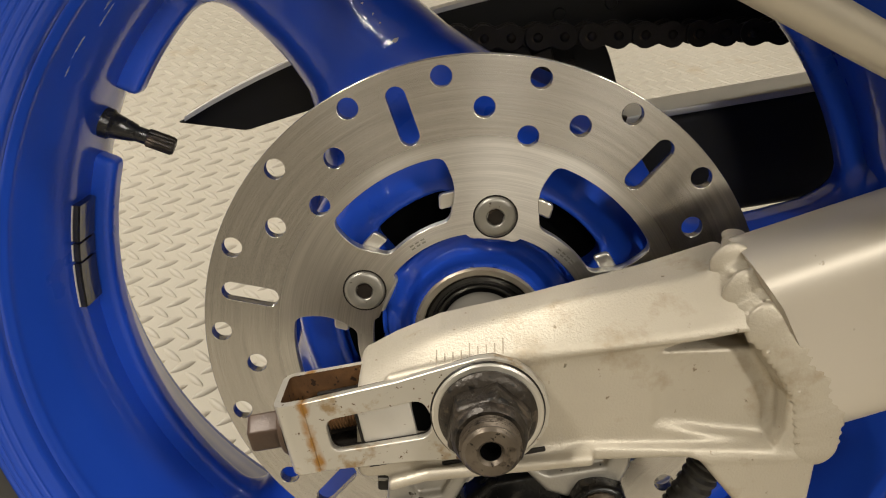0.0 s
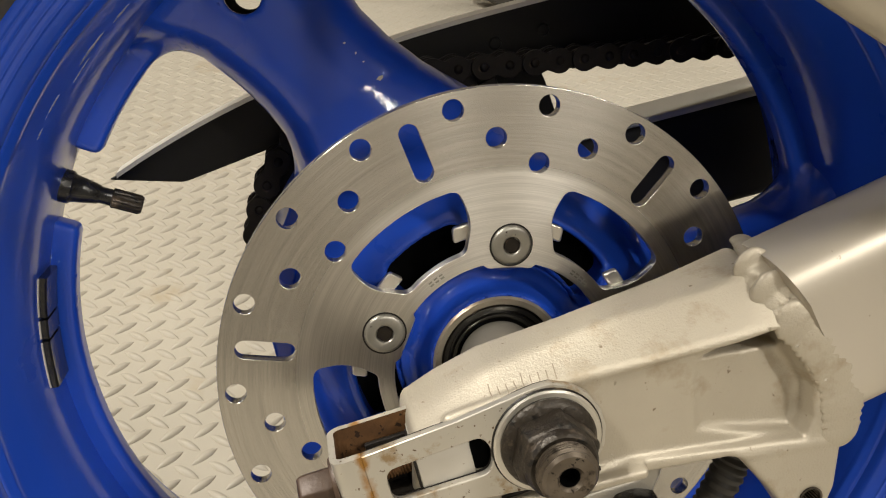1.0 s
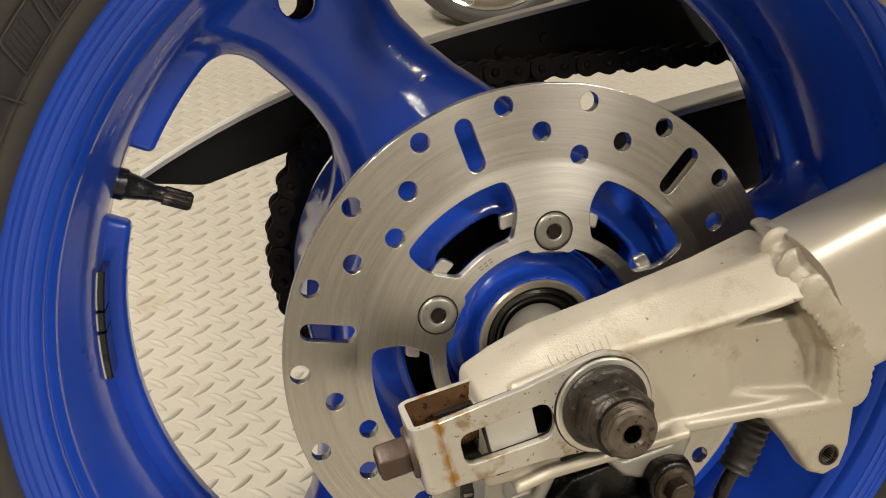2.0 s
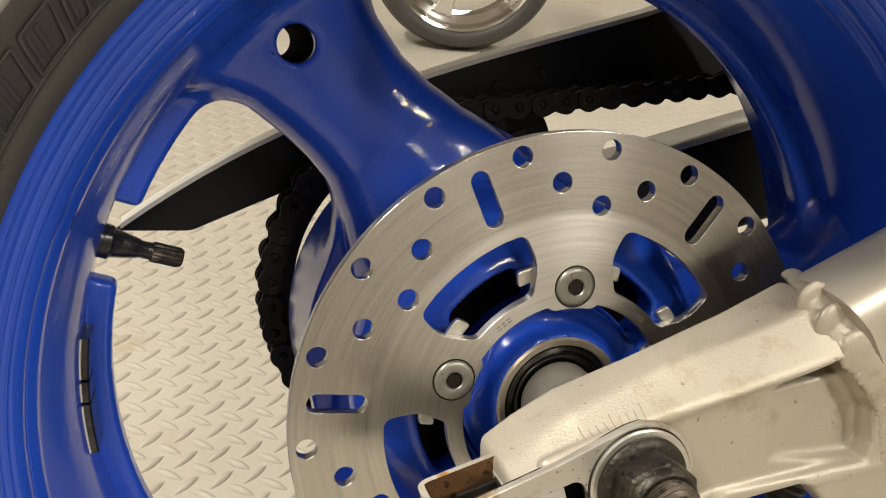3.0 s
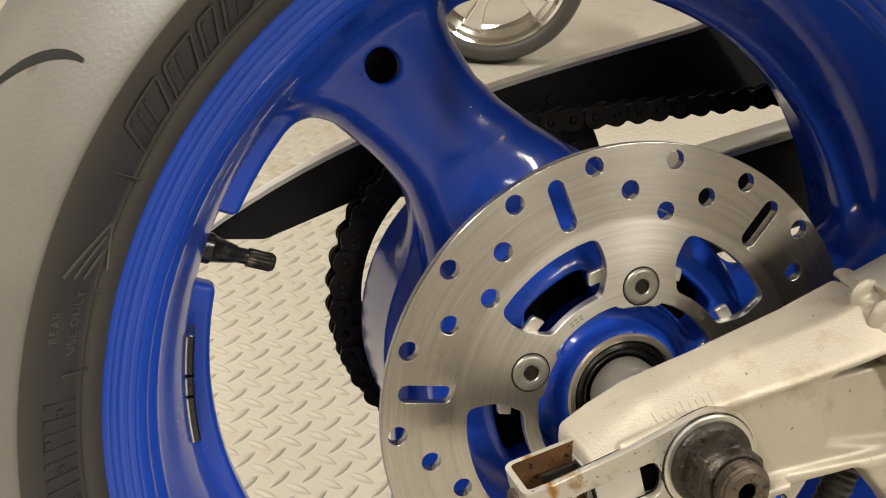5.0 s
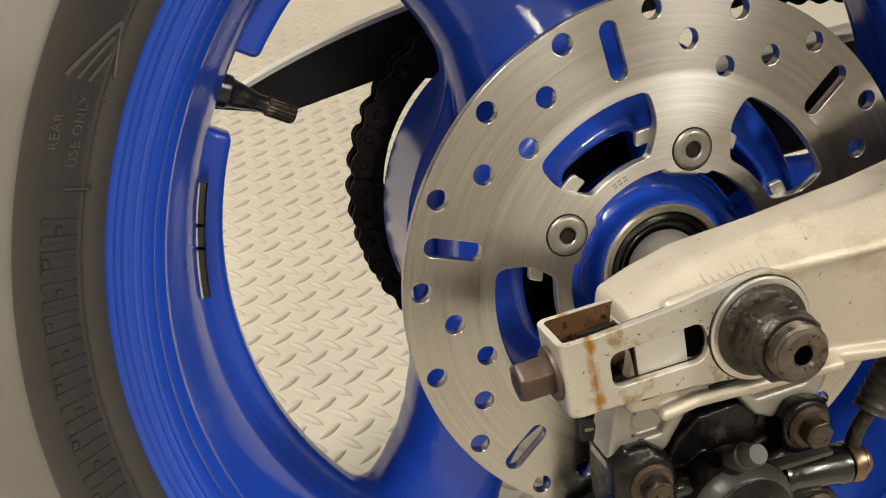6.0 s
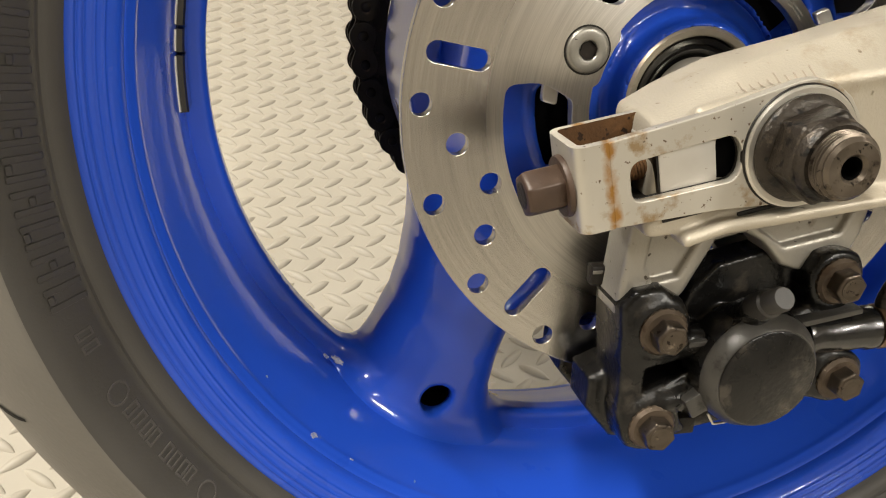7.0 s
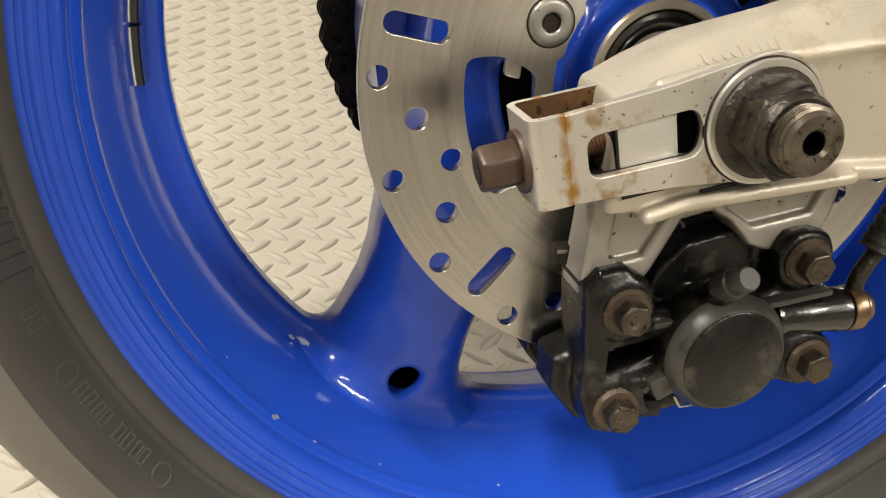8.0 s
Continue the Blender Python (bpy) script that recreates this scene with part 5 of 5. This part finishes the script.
def hex_bolt(parent, x, y, z, radius=0.0068, length=0.0066):
    seat = lathe([(0.0, y + 0.0006), (0.0096, y + 0.0006), (0.0099, y), (0.0098, y - 0.0012), (0.0086, y - 0.0026), (0.0, y - 0.0028)], 48)
    for v in seat.verts:
        reach = math.hypot(v.co.x, v.co.z)
        if reach > 0.0095:
            k = 1.0 + 0.022 * math.cos(24 * math.atan2(v.co.z, v.co.x))
            v.co.x, v.co.z = v.co.x * k, v.co.z * k
    bmesh.ops.translate(seat, vec=(x, 0, z), verts=seat.verts)
    head = part("caliper_bolt", seat, FLANGE, parent, "brown rusty flange bolt")
    hexa = prism(6, radius, y - 0.0024 - length, y - 0.002, turn=0.25 + 20 * x)
    bmesh.ops.translate(hexa, vec=(x, 0, z), verts=hexa.verts)
    part("hex_head", hexa, BOLT, head, "dark worn hex head")
    pit = turned([(0.0, 0.0001), (0.0030, 0.0), (0.0040, -0.0002), (0.0046, -0.0002), (0.0049, 0.0006), (0.0, 0.0006)], (x, y - 0.0024 - length, z), (0, 1, 0), 24)
    part("head_dish", pit, BOLT, head, "dished middle of the bolt head")


def caliper():
    b = thing("caliper_bracket", "cast aluminium brake caliper bracket under the swingarm", "bracket")
    put("bracket_plate", solid("bracket_plate", bracket_field, (-0.044, -0.036, -0.086), (0.078, -0.006, 0.028), 0.0012), BRACK, b, "cast plate with two recessed legs, greyed as if in shade")
    part("pad_tab", bar(-0.0445, -0.0340, -0.0150, -0.0085, -0.0695, -0.0610, 0.0012), GRIME, b, "black steel tab beside the leg")
    part("tab_edge", bar(-0.0443, -0.0400, -0.0156, -0.0149, -0.0640, -0.0625, 0.0003), DULL, b, "bare worn edge of the tab")
    c = thing("brake_caliper", "grimy black rear brake caliper clamped over the disc", "brake caliper")
    put("body", solid("body", caliper_field, (-0.058, -0.056, -0.144), (0.084, 0.040, -0.044), 0.0012), BLACK, c)
    cup = lathe([(0.0, -0.0500), (0.0248, -0.0440), (0.0252, -0.0430), (0.0252, -0.0300), (0.0, -0.0300)], 96)
    bmesh.ops.translate(cup, vec=(0.0170, 0, -0.0955), verts=cup.verts)
    cup = part("piston_cup", cup, BLACK, c, "round black piston housing with a chamfered rim")
    rim = lathe([(0.0190, -0.0508), (0.0208, -0.0508), (0.0214, -0.0503), (0.0246, -0.0450), (0.0249, -0.0440), (0.0190, -0.0440)], 96)
    bmesh.ops.translate(rim, vec=(0.0170, 0, -0.0955), verts=rim.verts)
    part("piston_rim", rim, WORN, cup, "broad worn chamfer round the piston housing")
    cap = lathe([(0.0, -0.0516), (0.0198, -0.0516), (0.0204, -0.0512), (0.0205, -0.0495), (0.0, -0.0495)], 96)
    bmesh.ops.translate(cap, vec=(0.0170, 0, -0.0955), verts=cap.verts)
    part("piston_cap", cap, BLACK, cup, "flat round black piston cover")
    # thin casting fins, a raised block by the lower bolt and a lip over the hose boss
    for p, q, high, thick in (((-0.0125, -0.1130), (0.0000, -0.0990), 0.0060, 0.0011), ((-0.0125, -0.0845), (0.0020, -0.0835), 0.0050, 0.0012), ((0.0020, -0.0835), (-0.0045, -0.0960), 0.0040, 0.0010), ((0.0320, -0.0785), (0.0610, -0.0735), 0.0065, 0.0012)):
        run, turn = math.hypot(q[0] - p[0], q[1] - p[1]), math.atan2(q[1] - p[1], q[0] - p[0])
        fin = bar(0.0, run, -0.0355 - high, -0.0330, -thick, thick, 0.0005)
        bmesh.ops.transform(fin, matrix=Matrix.Translation((p[0], 0, p[1])) @ Matrix.Rotation(-turn, 4, "Y"), verts=fin.verts)
        part("casting_fin", fin, WORN, c, "thin worn fin of the casting")
    block = bar(-0.0055, 0.0055, -0.0445, -0.0300, -0.0048, 0.0048, 0.0014)
    bmesh.ops.transform(block, matrix=Matrix.Translation((-0.0055, 0, -0.1090)) @ Matrix.Rotation(radians(-30), 4, "Y"), verts=block.verts)
    part("raised_block", block, WORN, c, "raised block of the casting with worn edges")
    for x, z, w, h in ((-0.0035, -0.1265, 0.0050, 0.0040), (0.0040, -0.1225, 0.0032, 0.0028), (0.0440, -0.1130, 0.0050, 0.0036)):
        part("pad_clip", bar(x - w, x + w, -0.0330, -0.0240, z - h, z + h, 0.0010), GRIME, c, "grimy end of a pad clip")
    pad = bar(-0.0420, -0.0290, -0.0205, -0.0150, -0.0012, 0.0012, 0.0004)
    bmesh.ops.transform(pad, matrix=Matrix.Translation((-0.002, -0.0055, -0.1415)) @ Matrix.Rotation(radians(45), 4, "Y"), verts=pad.verts)
    part("pad_edge", pad, BARE, c, "bare worn edge of a brake pad")
    for p, q in (((0.0035, -0.0370, -0.1185), (0.0065, -0.0375, -0.1235)), ((0.0065, -0.0375, -0.1235), (0.0125, -0.0375, -0.1230))):
        run = (Vector(q) - Vector(p)).length
        part("pad_spring", turned([(0.0, 0.0), (0.0005, 0.0), (0.0005, run), (0.0, run)], p, Vector(q) - Vector(p), 8), BARE, c, "bright thin spring wire")
    for x, z in PORTS:
        hex_bolt(c, x, -0.0375, z)
    boot = [(0.0, 0.0), (0.0088, 0.0), (0.0090, 0.002), (0.0084, 0.004), (0.0084, 0.026), (0.0092, 0.028), (0.0092, 0.032), (0.0080, 0.0335), (0.0, 0.0335)]
    part("banjo_boss", turned(boot, (0.0400, -0.0350, -0.0865), (1.0, 0.0, 0.06), 36), GLOSS, c, "glossy black hose boss")
    ring = [(0.0, 0.0), (0.0088, 0.0), (0.0094, 0.0012), (0.0094, 0.0052), (0.0086, 0.0062), (0.0072, 0.0068), (0.0074, 0.0080), (0.0064, 0.0100), (0.0, 0.0104)]
    part("banjo_bolt", turned(ring, (0.0736, -0.0350, -0.0845), (1.0, 0.0, 0.06), 36), COPPER, c, "coppery banjo fitting")
    nip = turned([(0, 0), (0.0056, 0), (0.0056, 0.009), (0.0047, 0.0098), (0.0047, 0.0165), (0.0040, 0.0180), (0, 0.0180)], (0.0105, -0.0440, -0.0680), (0.02, -0.75, 0.55), 28)
    part("bleed_cap", nip, DUSTY, c, "black rubber bleed nipple cap")
    return c


caliper()


def brake_hose():
    h = thing("brake_hose", "dark brake hose with a ribbed sleeve rising from the caliper", "hose")

    def along(name, pts, radius, material, label="", ripple=0.0):
        bm = bmesh.new()
        rings, n = [], 60
        for k in range(n + 1):
            t = k / n * (len(pts) - 1)
            i = min(int(t), len(pts) - 2)
            p0, p1, p2, p3 = (Vector(pts[max(0, min(len(pts) - 1, j))]) for j in (i - 1, i, i + 1, i + 2))
            u = t - i
            c = 0.5 * (2 * p1 + (p2 - p0) * u + (2 * p0 - 5 * p1 + 4 * p2 - p3) * u * u + (3 * p1 - p0 - 3 * p2 + p3) * u ** 3)
            way = ((p2 - p0) * (1 - u) + (p3 - p1) * u).normalized()
            side = way.cross(Vector((0, 1, 0))).normalized()
            up = side.cross(way)
            r = radius * (1 + ripple * (0.5 + 0.5 * math.sin(k * 1.3)))
            rings.append([bm.verts.new(c + r * (side * math.cos(j * math.tau / 16) + up * math.sin(j * math.tau / 16))) for j in range(16)])
        for one, two in zip(rings, rings[1:]):
            for j in range(16):
                bm.faces.new((one[j], one[(j + 1) % 16], two[(j + 1) % 16], two[j]))
        bm.faces.new(rings[0]), bm.faces.new(rings[-1])
        part(name, bm, material, h, label)

    along("pipe", [(0.0775, -0.0350, -0.080), (0.0765, -0.0350, -0.073), (0.0800, -0.0345, -0.065), (0.0850, -0.034, -0.058)], 0.0034, NUTS, "bent metal hose end")
    along("sleeve", [(0.0830, -0.034, -0.0605), (0.0900, -0.0335, -0.046), (0.0960, -0.033, -0.030), (0.108, -0.030, 0.0)], 0.0068, DUSTY, "grimy ribbed hose sleeve", 0.14)
    return h


brake_hose()


# ---- sprocket, chain and guard
CHAIN_Y, TEETH, LINK = 0.190, 43, 0.015875
SPROCKET_R = LINK / (2 * math.sin(math.pi / TEETH))


def sprocket():
    s = thing("rear_sprocket", "greasy dark steel rear sprocket behind the blue wheel", "sprocket")
    loop = []
    for k in range(TEETH * 4):
        a = 360 * k / (TEETH * 4)
        loop.append(polar(SPROCKET_R + (0.0045, 0.0, -0.0048, 0.0)[k % 4], a))
    loops = [loop]
    for k in range(5):
        arc = [polar(0.0945, 54 + 72 * k + t) for t in np.linspace(0, 54, 12)]
        loops.append(rounded(arc + [polar(0.068, 54 + 72 * k + t) for t in np.linspace(46, 8, 8)], 0.006, 3))
    loops.append(circle(0, 0, 0.04, 48))
    put("toothed_ring", plate(loops, CHAIN_Y - 0.003, CHAIN_Y + 0.003, 0.0006), CHAINS, s)
    return s


sprocket()


def link_loop(inner):
    """A figure-eight link plate."""
    w = 0.0070 if inner else 0.0078
    right = [(LINK / 2 + w * math.cos(radians(t)), w * math.sin(radians(t))) for t in range(-112, 113, 16)]
    left = [(-x, -z) for x, z in right]
    return right + [(0.0, w * 0.66)] + left + [(0.0, -w * 0.66)]


def drive_chain():
    """The chain lies on the sprocket's rear half and runs forward above and below."""
    c = thing("drive_chain", "greasy black roller drive chain wrapped round the sprocket", "chain")
    outer = plate([link_loop(False)], -0.0009, 0.0009, 0.0003)
    inner = plate([link_loop(True)], -0.0009, 0.0009, 0.0003)
    pin = turned([(0, -0.0120), (0.0024, -0.0120), (0.0028, -0.0114), (0.0028, 0.0114), (0.0024, 0.0120), (0, 0.0120)], (0, 0, 0), (0, 1, 0), 14)
    roll = bpy.data.meshes.new("roller")
    rb = turned([(0, -0.0048), (0.0051, -0.0048), (0.0051, 0.0048), (0, 0.0048)], (0, 0, 0), (0, 1, 0), 18)
    rb.to_mesh(roll), rb.free()
    pinm = bpy.data.meshes.new("pin")
    pin.to_mesh(pinm), pin.free()
    for me in (outer, inner, roll, pinm):
        if not me.materials:
            me.materials.append(CHAINS)
    smooth_all(roll), smooth_all(pinm)
    up, down = 84.0, 284.0
    step = 360 / TEETH
    places = [Vector(polar(SPROCKET_R, up + 4 + step * k)) for k in range(int((down - up) / step))]
    top, way = places[0], Vector((math.cos(radians(2.4)), math.sin(radians(2.4))))
    places = [top + way * LINK * k for k in range(30, 0, -1)] + places
    end, way = places[-1], Vector((math.cos(radians(16)), math.sin(radians(16))))
    places += [end + way * LINK * k for k in range(1, 20)]
    for k, (a, b) in enumerate(zip(places, places[1:])):
        mid, turn = (a + b) / 2, math.atan2(b.y - a.y, b.x - a.x)
        m = Matrix.Translation((mid.x, CHAIN_Y, mid.y)) @ Matrix.Rotation(-turn, 4, "Y")
        off = 0.0098 if k % 2 else 0.0072
        for side in (-1, 1):
            ob = new("link_plate", outer if k % 2 else inner)
            ob.parent, ob.matrix_basis = c, m @ Matrix.Translation((0, side * off, 0))
        for name, me in (("pin", pinm), ("roller", roll)):
            ob = new(name, me)
            ob.parent, ob.matrix_basis = c, Matrix.Translation((a.x, CHAIN_Y, a.y))
    return c


drive_chain()


def guard():
    g = thing("chain_guard", "black plastic chain guard with a worn silver upper edge", "chain guard")
    xs = np.linspace(-0.190, 0.36, 34)
    crest = [(float(x), float(0.1295 + 0.262 * x - 0.50 * x * x + 1.55 * x ** 3)) if x < 0.165 else (float(x), float(0.1667 + (x - 0.165) * 0.235)) for x in xs]
    body = [(-0.196, 0.0475), (-0.150, 0.0430), (-0.087, 0.0640), (0.0, 0.0600), (0.100, 0.0560), (0.086, 0.0960), (0.080, 0.1080), (0.36, 0.1130)] + [(x, z - 0.001) for x, z in crest[::-1]]
    put("side", plate([rounded(body, 0.003, 2)], 0.2180, 0.2215, 0.0008, 2), PLASTIC, g)
    top = bmesh.new()
    for (ax, az), (bx, bz) in zip(crest, crest[1:]):
        q = [top.verts.new(p) for p in ((ax, 0.2165, az + 0.0005), (bx, 0.2165, bz + 0.0005), (bx, 0.2330, bz + 0.0015), (ax, 0.2330, az + 0.0015))]
        top.faces.new(q)
    bmesh.ops.remove_doubles(top, verts=top.verts, dist=1e-5)
    ex = bmesh.ops.extrude_face_region(top, geom=top.faces[:])
    bmesh.ops.translate(top, vec=(0, 0, -0.003), verts=[v for v in ex["geom"] if isinstance(v, bmesh.types.BMVert)])
    part("upper_edge", top, SILVER, g, "worn bright silver upper edge")
    for x, z in ((0.084, 0.1286), (0.052, 0.121)):
        rv = turned([(0, 0), (0.0042, 0), (0.0036, -0.0016), (0, -0.002)], (x, 0.2180, z), (0, 1, 0), 18)
        part("rivet", rv, PLASTIC, g)
    return g


guard()


def far_arm():
    a = thing("far_swingarm_leg", "far leg of the swingarm, its side painted as shaded and its top as lit", "swingarm leg")
    # The side is coloured as in shade, the top as lit from above.
    body = bar(0.0, 0.50, 0.200, 0.245, -0.075, -0.004, 0.006, 3)
    m = Matrix.Translation((0.02, 0, 0.0455)) @ Matrix.Rotation(-radians(11.0), 4, "Y")
    bmesh.ops.transform(body, matrix=m, verts=body.verts)
    part("side", body, SHADED_ARM, a)
    top = bar(0.0, 0.50, 0.200, 0.245, -0.0045, 0.0, 0.001, 2)
    bmesh.ops.transform(top, matrix=m, verts=top.verts)
    part("top_face", top, LIT_TOP, a, "aluminium top face painted bright as lit from above")
    return a


far_arm()


def parked_wheel():
    """A smaller chrome wheel that stands on the floor behind."""
    at = pose(0.435, 1.445, 0.2002, 0, 0, -14)
    w = thing("chrome_wheel", "parked wheel with a chrome spoked rim and black tyre", "wheel", at)
    prof = [(0.152, -0.030), (0.158, -0.038), (0.172, -0.043), (0.186, -0.040), (0.196, -0.022), (0.200, 0.0), (0.196, 0.022), (0.186, 0.038), (0.172, 0.042), (0.158, 0.038), (0.152, 0.030)]
    part("tyre", lathe(prof, 96), RUBBER, w, "black tyre with blocks at its shoulder")
    part("rim", lathe([(0.158, -0.037), (0.154, -0.040), (0.149, -0.037), (0.143, -0.022), (0.128, -0.014), (0.121, 0.0), (0.128, 0.012), (0.142, 0.020), (0.156, 0.034)], 96), CHROME, w, "polished chrome rim")
    part("hub", lathe([(0.0, -0.050), (0.022, -0.050), (0.026, -0.046), (0.028, -0.030), (0.045, -0.018), (0.045, 0.018), (0.028, 0.03), (0.0, 0.03)], 48), CHROME, w, "chrome hub")
    for k in range(5):
        a = -108 + 72 * k

        def spoke(x, y, z, a=a):
            u, v = polar(1.0, a)
            along, across = x * u + z * v, -x * v + z * u
            wide = np.interp(along, [0.03, 0.08, 0.135], [0.017, 0.012, 0.024])
            return slab(np.maximum(abs(across) - wide, np.maximum(0.03 - along, along - 0.132)), y, -0.024, 0.004, 0.006)

        put("spoke", solid("spoke", spoke, (-0.14, -0.030, -0.14), (0.14, 0.010, 0.14), 0.004), CHROME, w, "chrome spoke")
    return w


parked_wheel()


def silencer():
    """An unseen silencer added for shade, rising towards the rear above the arm, on a thin hanger rod bolted to the
    beam.
    """
    e = thing("added_silencer", "unseen dull metal silencer added for shade, hung on a thin rod above the swingarm", "exhaust")
    way, mid = Vector((-0.92, -0.09, 0.38)).normalized(), Vector((0.100, -0.122, 0.294))
    # The can is out of view, added to shade the upper spokes.
    can = [(0.0, -0.17), (0.030, -0.17), (0.050, -0.150), (0.0550, -0.140), (0.0550, 0.300), (0.052, 0.312), (0.044, 0.320), (0.0, 0.320)]
    part("can", turned(can, mid, way, 64), PIPE, e, "unseen dull metal can added to shade the upper spokes")
    a, b = Vector((-0.040, -0.176, 0.1900)), Vector((0.240, -0.066, 0.0720))
    run = (b - a).length
    rod = [(0.0, 0.0), (0.0050, 0.0), (0.0056, 0.0012), (0.0056, run - 0.001), (0.0050, run), (0.0, run)]
    part("hanger_rod", turned(rod, a, (b - a).normalized(), 24), PIPE, e, "thin dull metal hanger rod")
    part("rod_eye", turned([(0.0, -0.004), (0.011, -0.004), (0.012, -0.003), (0.012, 0.003), (0.011, 0.004), (0.0, 0.004)], b, (0, 1, 0), 32), PIPE, e)
    part("bracket_tab", rod_tab(a, mid + way * 0.15), PIPE, e)
    return e


def rod_tab(a, b):
    """A flat tab that joins the rod's end to the can."""
    run = (b - a).length
    bm = bar(-0.007, 0.007, -0.0015, 0.0015, 0.0, run, 0.0005, 1)
    bmesh.ops.transform(bm, matrix=Matrix.Translation(a) @ Vector((0, 0, 1)).rotation_difference((b - a).normalized()).to_matrix().to_4x4(), verts=bm.verts)
    return bm


silencer()


def shading_tail_unit():
    """An unseen seat unit, added to reach back over the wheel and shade it."""
    t = thing("added_seat_unit", "unseen blue seat unit with a black pad, added over the wheel to shade it", "seat unit")

    def half(x):
        return np.interp(x, [-0.36, -0.30, -0.10, 0.20, 0.60], [0.040, 0.085, 0.150, 0.185, 0.185])

    def tray(x, y, z):
        under = np.interp(x, [-0.36, -0.10, 0.20, 0.60], [0.430, 0.378, 0.356, 0.350])
        d = smax(abs(y - MID) - half(x), smax(under - z, z - under - 0.100, 0.01), 0.012)
        return smax(d, smax(-0.34 - x, x - 0.58, 0.01), 0.012) * 0.8

    def cowl(x, y, z):
        under = np.interp(x, [-0.36, -0.10, 0.20, 0.60], [0.500, 0.462, 0.442, 0.437])
        over = np.interp(x, [-0.36, -0.28, -0.05, 0.25, 0.60], [0.540, 0.575, 0.590, 0.560, 0.540])
        d = smax(abs(y - MID) - half(x) - 0.008 + np.maximum(z - 0.50, 0) * 0.5, smax(under - z, z - over, 0.02), 0.025)
        return smax(d, smax(-0.352 - x, x - 0.59, 0.01), 0.02) * 0.8

    def pad(x, y, z):
        over = np.interp(x, [-0.05, 0.0, 0.30, 0.56], [0.600, 0.622, 0.598, 0.575])
        d = smax(abs(y - MID) - half(x) + 0.012, smax(0.54 - z, z - over + (y - MID) ** 2 * 1.6, 0.02), 0.02)
        return smax(d, smax(-0.04 - x, x - 0.56, 0.01), 0.02) * 0.8

    put("undertray", solid("undertray", tray, (-0.37, -0.13, 0.33), (0.62, 0.286, 0.56), 0.008), PLASTIC, t, "black plastic undertray")
    put("cowl", solid("cowl", cowl, (-0.38, -0.14, 0.41), (0.63, 0.296, 0.62), 0.008), BLUE, t, "glossy blue tail cowl")
    put("seat", solid("seat", pad, (-0.07, -0.13, 0.52), (0.60, 0.286, 0.65), 0.008), RUBBER, t, "black seat pad")
    part("tail_lamp", bar(-0.362, -0.338, MID - 0.028, MID + 0.028, 0.512, 0.534, 0.006), RUST, t, "dark red tail lamp")
    return t


shading_tail_unit()
diamond_lugs()
